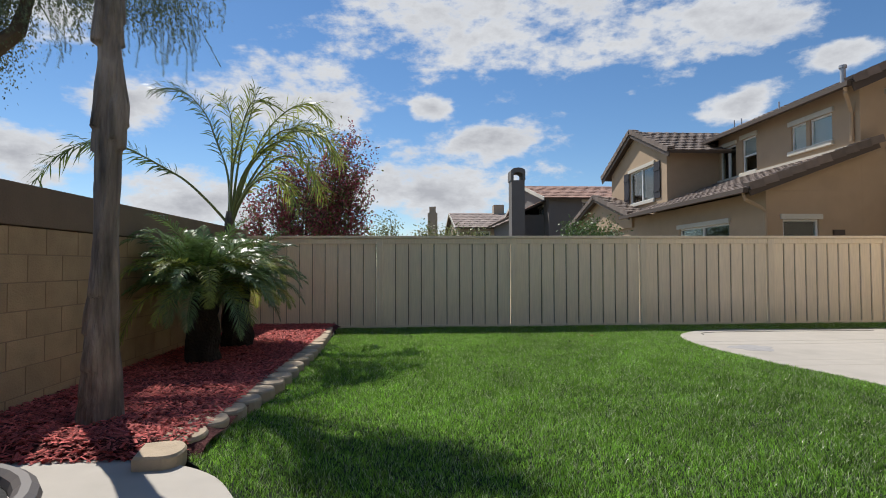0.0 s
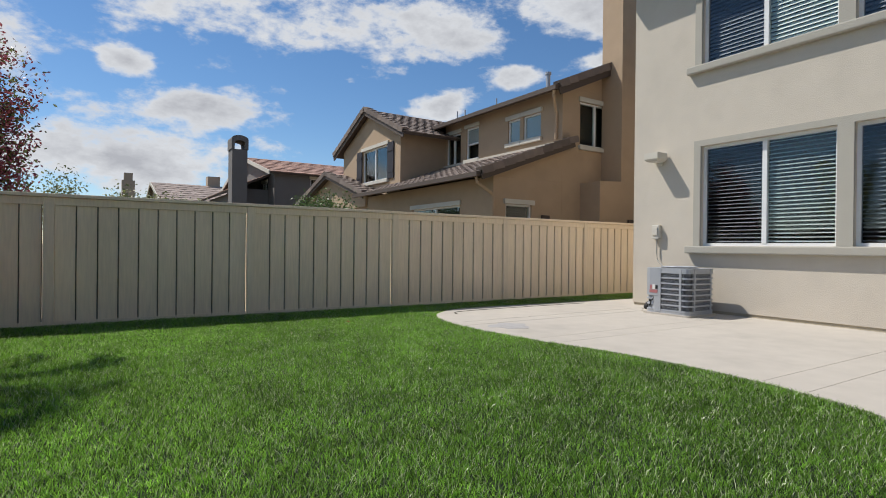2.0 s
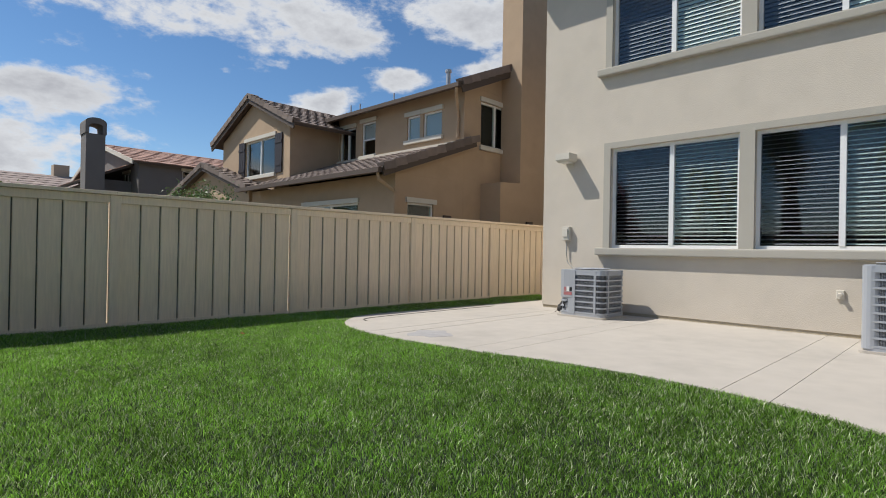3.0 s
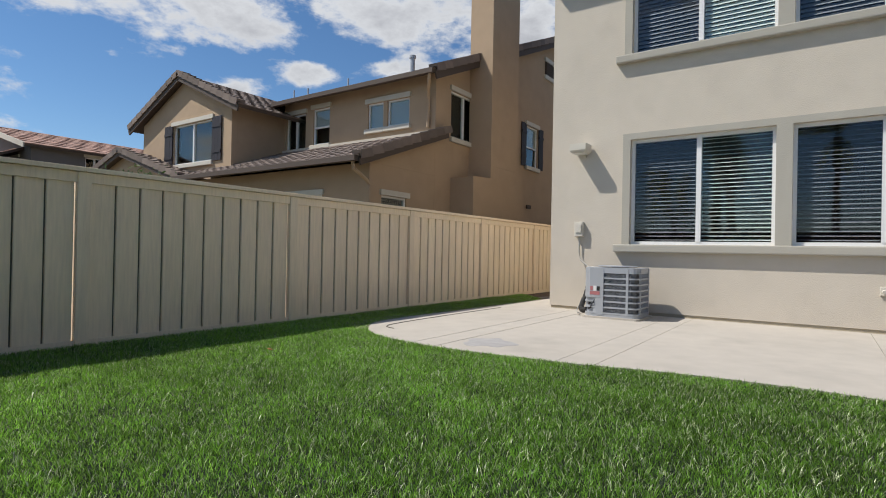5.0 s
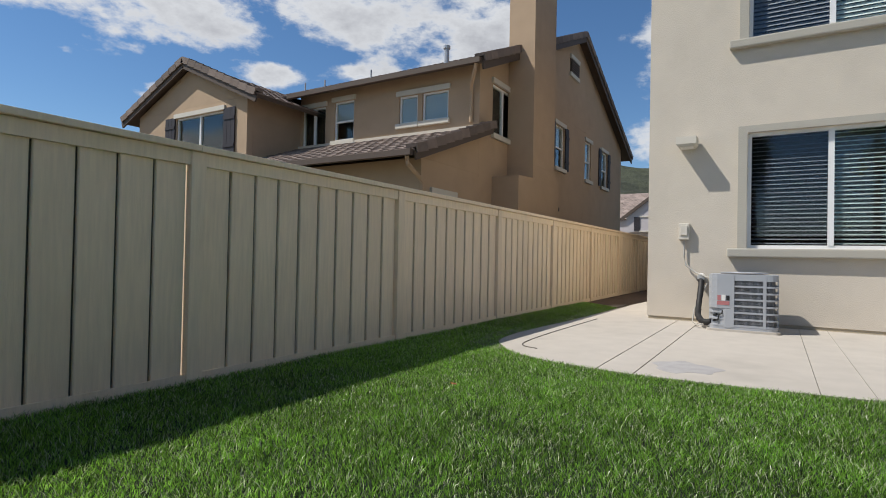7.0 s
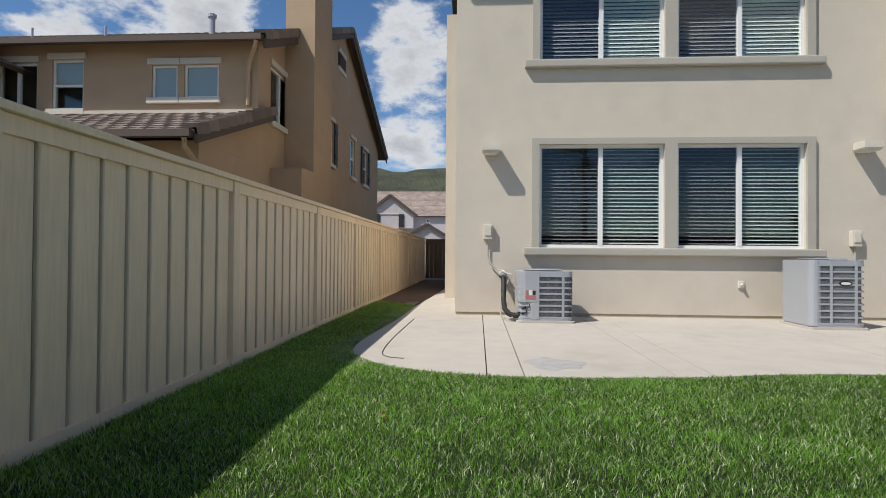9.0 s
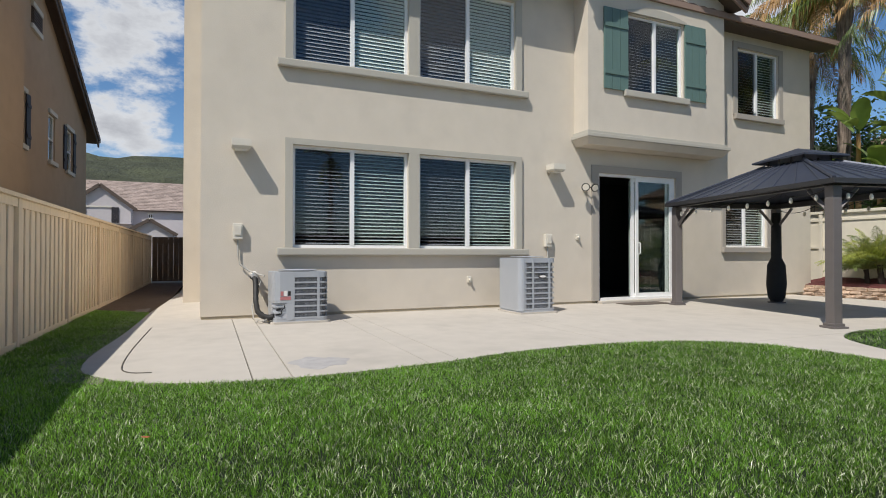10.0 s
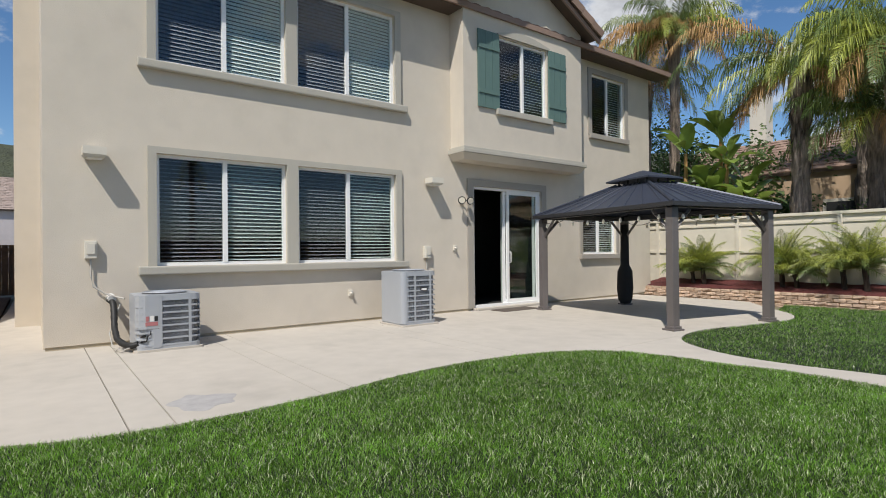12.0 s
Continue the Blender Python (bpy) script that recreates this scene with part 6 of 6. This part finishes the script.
beam((26.73, NY - 0.30, 5.63), (19.25, NY - 0.30, 8.92), 0.05, 0.20, "tan_dark", "bargeboard", nb, side=(0, 1, 0))
roof_slope("r", (8.60, NY - 0.25, 2.98), (0, 7.6, 0), (3.1, 0, 1.12), 23, 10, "tile_nb", nb)
rake_tiles((8.60, NY - 0.29, 3.02), (12.02, NY - 0.29, 4.25), nb, "tile_nb", w=0.24)
beam((8.62, NY - 0.25, 2.86), (11.95, NY - 0.25, 4.06), 0.05, 0.14, "tan_dark", "bargeboard", nb)
boxpart("flashing", (11.62, NY, 4.09, 11.698, 20.0, 4.17), "stucco", nb)
for sg in (1, -1):
    ye = 22.25 - sg * 3.30
    roof_slope("r", (9.50, ye, 5.16), (7.0, 0, 0), (0, sg * 3.30, 1.44), 20, 11, "tile_nb", nb)
    rake_tiles((9.48, ye, 5.20), (9.48, 22.25, 6.64), nb, "tile_nb", w=0.24, side=(-1, 0, 0))
    beam((9.52, ye, 5.02), (9.52, 22.25, 6.46), 0.05, 0.18, "tan_dark", "bargeboard", nb, side=(1, 0, 0))
    ye = 24.7 - sg * 3.9
    roof_slope("r", (8.8, ye, 3.05), (1.2, 0, 0), (0, sg * 3.9, 1.15), 4, 12, "tile_nb", nb)
    rake_tiles((8.78, ye, 3.09), (8.78, 24.7, 4.24), nb, "tile_nb", w=0.24, side=(-1, 0, 0))
    beam((8.82, ye, 2.93), (8.82, 24.7, 4.08), 0.05, 0.15, "tan_dark", "bargeboard", nb, side=(1, 0, 0))
bm = bmesh.new()
extrude_poly(bm, [(9.1, 21.2, 2.6), (9.1, 28.2, 2.6), (9.1, 28.2, 3.1), (9.1, 24.7, 4.1), (9.1, 21.2, 3.1)], (0.095, 0, 0))
part("porch_gable", bm, "tan", nb)


def gutter(parent, pts, down):
    bm = bmesh.new()
    box(bm, *pts)
    g = part("gutter", bm, "tan_dark", parent)
    bm = bmesh.new()
    tube(bm, down, 0.045, 8)
    part("downpipe", bm, "tan", parent)


gutter(nb, (11.13, NY - 0.28, 5.52, 11.26, 19.6, 5.64), [(11.2, NY - 0.15, 5.52), (11.22, NY - 0.12, 5.40), (11.55, NY + 0.15, 5.15), (11.64, NY + 0.2, 5.0), (11.64, NY + 0.2, 4.25)])
gutter(nb, (8.48, NY - 0.22, 2.88, 8.61, 21.0, 3.00), [(8.55, NY - 0.1, 2.88), (8.6, NY - 0.08, 2.74), (9.05, NY - 0.06, 2.52), (9.14, NY - 0.06, 2.4), (9.14, NY - 0.06, 0.0)])
# chimney with its swollen foot
bm = bmesh.new()
box(bm, 13.36, 12.65, 3.4, 14.95, NY - 0.002, 10.3)
part("chimney", bm, "tan", nb)
bm = bmesh.new()
extrude_poly(bm, [(12.45, 12.65, 0.0), (15.35, 12.65, 0.0), (15.35, 12.65, 3.05), (14.95, 12.65, 3.398), (13.36, 12.65, 3.398), (13.36, 12.65, 3.05), (12.45, 12.65, 3.0)], (0, NY - 12.652, 0))
part("chimney_foot", bm, "tan", nb)
boxpart("chimney_cap", (13.25, 12.55, 10.302, 15.06, NY + 0.1, 10.5), "off_white", nb)
for k, (x, z) in enumerate(((10.9, 1.86), (13.6, 1.80), (17.1, 2.5))):
    y = 12.6 if x == 13.6 else NY - 0.002
    boxpart("wall_vent", (x, y - 0.06, z, x + 0.28, y, z + 0.13), "tan_dark", nb)
bm = bmesh.new()
tube(bm, [(12.55, 14.9, 6.1), (12.55, 14.9, 6.62)], 0.07, 10)
tube(bm, [(12.55, 14.9, 6.62), (12.55, 14.9, 6.70)], 0.10, 10)
part("vent_pipe", bm, "metal_grey", nb)
for x, y, z in ((12.6, 17.6, 6.2), (12.4, 19.3, 6.1), (13.2, 21.0, 6.5)):
    bm = bmesh.new()
    tube(bm, [(x, y, z - 0.15), (x, y, z + 0.30)], 0.025, 8)
    part("vent_pipe", bm, "metal_grey", nb)


def simple_house(name, label, mat, tmat, x0, x1, y0, y1, ze, rise, ridge, holes_s=(), holes_w=(), over=0.35, dark="tan_dark", n=(14, 8), barge="off_white"):
    h = empty(name, (0, 0, 0), label, "house")
    wall_y("wall", y0, y0 + 0.2, x0, x1, -0.1, ze, list(holes_s), mat, h)
    wall_x("wall", x0, x0 + 0.2, y0 + 0.2, y1, -0.1, ze, list(holes_w), mat, h)
    boxpart("wall", (x1 - 0.2, y0 + 0.2, -0.1, x1, y1, ze), mat, h)
    boxpart("wall", (x0 + 0.2, y1 - 0.2, -0.1, x1 - 0.2, y1, ze), mat, h)
    # near-black mass added to paint indoor shade behind the windows
    boxpart("interior_core", (x0 + 0.9, y0 + 0.9, 0, x1 - 0.9, y1 - 0.9, ze - 0.1), "room_shade", h, kind="stuff")
    for a, b, c, d in holes_s:
        window_y("window", y0, a, b, c, d, "white framed window", h, **kw)
    for a, b, c, d in holes_w:
        w = window("window", x0, a, b, c, d, "white framed window", parent=h, **kw)
        w.parent = h
    if ridge == "y":
        xm = (x0 + x1) / 2
        for s, xe in ((1, x0 - over), (-1, x1 + over)):
            roof_slope("r", (xe, y0 - over, ze), (0, y1 - y0 + 2 * over, 0), (xm - xe, 0, rise), *n, tmat, h)
            beam((xe, y0 - over - 0.03, ze - 0.06), (xm, y0 - over - 0.03, ze + rise - 0.06), 0.05, 0.22, barge, "bargeboard", h)
        bm = bmesh.new()
        extrude_poly(bm, [(x0, y0, ze + 0.002), (x1, y0, ze + 0.002), (xm, y0, ze + rise - 0.2)], (0, 0.2, 0))
    else:
        ym = (y0 + y1) / 2
        for s, ye in ((1, y0 - over), (-1, y1 + over)):
            roof_slope("r", (x0 - over, ye, ze), (x1 - x0 + 2 * over, 0, 0), (0, ym - ye, rise), *n, tmat, h)
            beam((x0 - over - 0.03, ye, ze - 0.06), (x0 - over - 0.03, ym, ze + rise - 0.06), 0.05, 0.22, barge, "bargeboard", h, side=(1, 0, 0))
        bm = bmesh.new()
        extrude_poly(bm, [(x0, y0, ze + 0.002), (x0, y1, ze + 0.002), (x0, ym, ze + rise - 0.2)], (0.2, 0, 0))
    part("gable_wall", bm, mat, h)
    return h


# grey house beyond: tall chimney, red tiles
gh = simple_house("grey_house", "grey stucco house with red tile roof and a tall square chimney", "grey_house", "tile_red", 8.9, 19.0, 33.0, 46.0, 5.2, 1.7, "x", [(11.0, 11.8, 3.9, 5.0)], [(34.4, 35.6, 3.5, 4.8), (38.5, 39.8, 3.2, 4.6), (42.0, 43.2, 3.2, 4.6)])
bm = bmesh.new()
box(bm, 6.62, 33.0, -0.1, 7.42, 34.0, 6.3)
part("chimney", bm, "grey_house", gh)
bm = bmesh.new()
pts = [(6.58, 32.95, 6.302)] + [(7.02 - 0.44 * math.cos(math.pi * k / 8), 32.95, 6.85 + 0.22 * math.sin(math.pi * k / 8)) for k in range(9)] + [(7.46, 32.95, 6.302)]
pts2 = [(6.74, 32.95, 6.302)] + [(7.02 - 0.28 * math.cos(math.pi * k / 8), 32.95, 6.65 + 0.14 * math.sin(math.pi * k / 8)) for k in range(9)] + [(7.30, 32.95, 6.302)]
outer = [bm.verts.new(p) for p in pts]
inner = [bm.verts.new(p) for p in pts2]
outer2 = [bm.verts.new((p[0], 34.05, p[2])) for p in pts]
inner2 = [bm.verts.new((p[0], 34.05, p[2])) for p in pts2]
for i in range(len(pts) - 1):
    bm.faces.new((outer[i], outer[i + 1], inner[i + 1], inner[i]))
    bm.faces.new((outer2[i], inner2[i], inner2[i + 1], outer2[i + 1]))
    bm.faces.new((outer[i], outer2[i], outer2[i + 1], outer[i + 1]))
    bm.faces.new((inner[i], inner[i + 1], inner2[i + 1], inner2[i]))
part("chimney_cap", bm, "grey_house", gh)
boxpart("wall", (7.42, 34.2, -0.1, 8.898, 45, 4.3), "grey_house", gh)
roof_slope("r", (6.9, 33.8, 4.3), (0, 11.5, 0), (2.0, 0, 0.9), 18, 4, "tile_red", gh)
h2 = simple_house("beige_house", "beige stucco house with striped pinkish tile roof, far off", "beige_house", "tile_pink", 4.6, 14, 46, 60, 4.3, 1.9, "x", [(6.2, 7.2, 3.0, 3.9)], [(49, 50.2, 2.8, 3.8)])
boxpart("chimney", (8.6, 52.6, 6.0, 9.6, 53.6, 7.0), "beige_house", h2)
h3 = empty("house_chimney", (2.6, 52, 0), "small pale far chimney over the roofs", "chimney")
boxpart("shaft", (-0.45, -0.45, -0.1, 0.45, 0.45, 6.1), "beige_house", h3)
boxpart("cap", (-0.3, -0.3, 6.102, 0.3, 0.3, 6.7), "beige_house", h3)

# houses and hill at the end of the side passage
fh = simple_house("far_house", "pale lilac-grey house with a brown gable roof across the street", "lilac_house", "tile_pink", 60, 74, 6, 32, 5.3, 3.6, "y", [], [(17.5, 19.0, 4.0, 5.4), (13.9, 14.3, 4.6, 5.0)], n=(60, 20))
bm = bmesh.new()
extrude_poly(bm, [(58.5, 15.6, 3.9), (58.5, 20.6, 3.9), (58.5, 20.6, 5.6), (58.5, 18.1, 7.4), (58.5, 15.6, 5.6)], (1.5, 0, 0))
part("front_gable", bm, "lilac_house", fh)
for s in (1, -1):
    beam((58.3, 18.1 - s * 3.0, 5.2), (58.3, 18.1, 7.5), 0.2, 0.3, "tan_dark", "bargeboard", fh, side=(1, 0, 0))
    beam((55.8, 13.8 - s * 2.3, 2.8), (55.8, 13.8, 4.2), 0.2, 0.3, "tan_dark", "bargeboard", fh, side=(1, 0, 0))
bm = bmesh.new()
extrude_poly(bm, [(56, 11.8, -0.1), (56, 15.8, -0.1), (56, 15.8, 2.9), (56, 13.8, 4.1), (56, 11.8, 2.9)], (4, 0, 0))
part("porch", bm, "lilac_house", fh)
w = window("window", 58.48, 17.2, 19.2, 4.0, 5.4, "white framed window with grey shutters", shutters=(0.6, "shutter_dark", "dark shutter"), depth=0, parent=fh, **kw)
w.parent = fh

bm = bmesh.new()
nx, ny = 90, 24
grid = []
for j in range(ny + 1):
    row = []
    for i in range(nx + 1):
        a = radians(-62 + 118 * i / nx)
        r = 260 + 260 * j / ny
        z = -2 + 90 * (j / ny) ** 0.9 * (0.92 + 0.07 * math.sin(i * 0.12 + 0.6) + 0.04 * math.sin(i * 0.43)) + 5 * noise.noise(Vector((i * 0.45, j * 0.45, 0))) * (j > 0)
        row.append(bm.verts.new((r * math.cos(a), r * math.sin(a), z)))
    grid.append(row)
for j in range(ny):
    for i in range(nx):
        bm.faces.new((grid[j][i], grid[j][i + 1], grid[j + 1][i + 1], grid[j + 1][i]))
part("hill", bm, "hill", None, "low green scrub hill behind the houses", "structure", smooth=True)

# house beyond the garden wall
bh = simple_house("back_house", "tan house with a brown tile roof half hidden by the palms", "tan", "tile_own", -3.0, 13.0, -22.0, -12.0, 3.9, 2.1, "x", [], [], n=(34, 12))
wall = boxpart("wall", (-3.0, -11.998, -0.1, 13.0, -11.8, 3.9), "tan", bh)
boxpart("window_frame", (4.6, -11.798, 1.6, 6.6, -11.74, 2.9), "off_white", bh)
# pane coloured near-black, the room's shade painted on
boxpart("pane", (4.7, -11.738, 1.7, 6.5, -11.73, 2.8), "room_shade", bh)
ut = boxpart("chimney", (10.35, -17.6, 5.2, 11.05, -16.9, 8.5), "off_white", bh)
boxpart("chimney_cap", (10.2, -17.75, 8.502, 11.2, -16.75, 8.62), "off_white", bh)

# round dark table at the corner of the slab
tb = empty("fire_pit", (-1.44, 2.50, 0.0), "dark round garden fire pit with a pale rim on the slab", "fire pit")
bm = bmesh.new()
R = 0.535
tube(bm, [(0, 0, 0.0), (0, 0, 0.05), (0, 0, 0.20), (0, 0, 0.29)], [0.38, 0.42, 0.48, 0.48], 40)
part("bowl", bm, "cloth", tb, smooth=False)
bm = bmesh.new()
pts = [(R * math.cos(2 * math.pi * k / 32), R * math.sin(2 * math.pi * k / 32), 0.29) for k in range(33)]
tube(bm, pts, 0.05, 10, caps=False)
part("rim", bm, "gz_post", tb)

# fallen leaf on the lawn
bm = bmesh.new()
pts = [(0.06 * math.cos(a) * (1 if k % 2 else 0.6), 0.04 * math.sin(a), 0.0) for k, a in enumerate([2 * math.pi * i / 10 for i in range(10)])]
extrude_poly(bm, pts, (0, 0, 0.004))
M["orange_leaf"] = material("orange_leaf", (0.45, 0.12, 0.05), 0.8, 0.1)
ob = part("fallen_leaf", bm, "orange_leaf", None, "dry orange fallen leaf on the grass", category="leaf")
ob.location = (3.31, 9.08, 0.024)
ob.rotation_euler = (0.2, 0.15, 0.4)
ob.scale = (0.55, 0.55, 1)
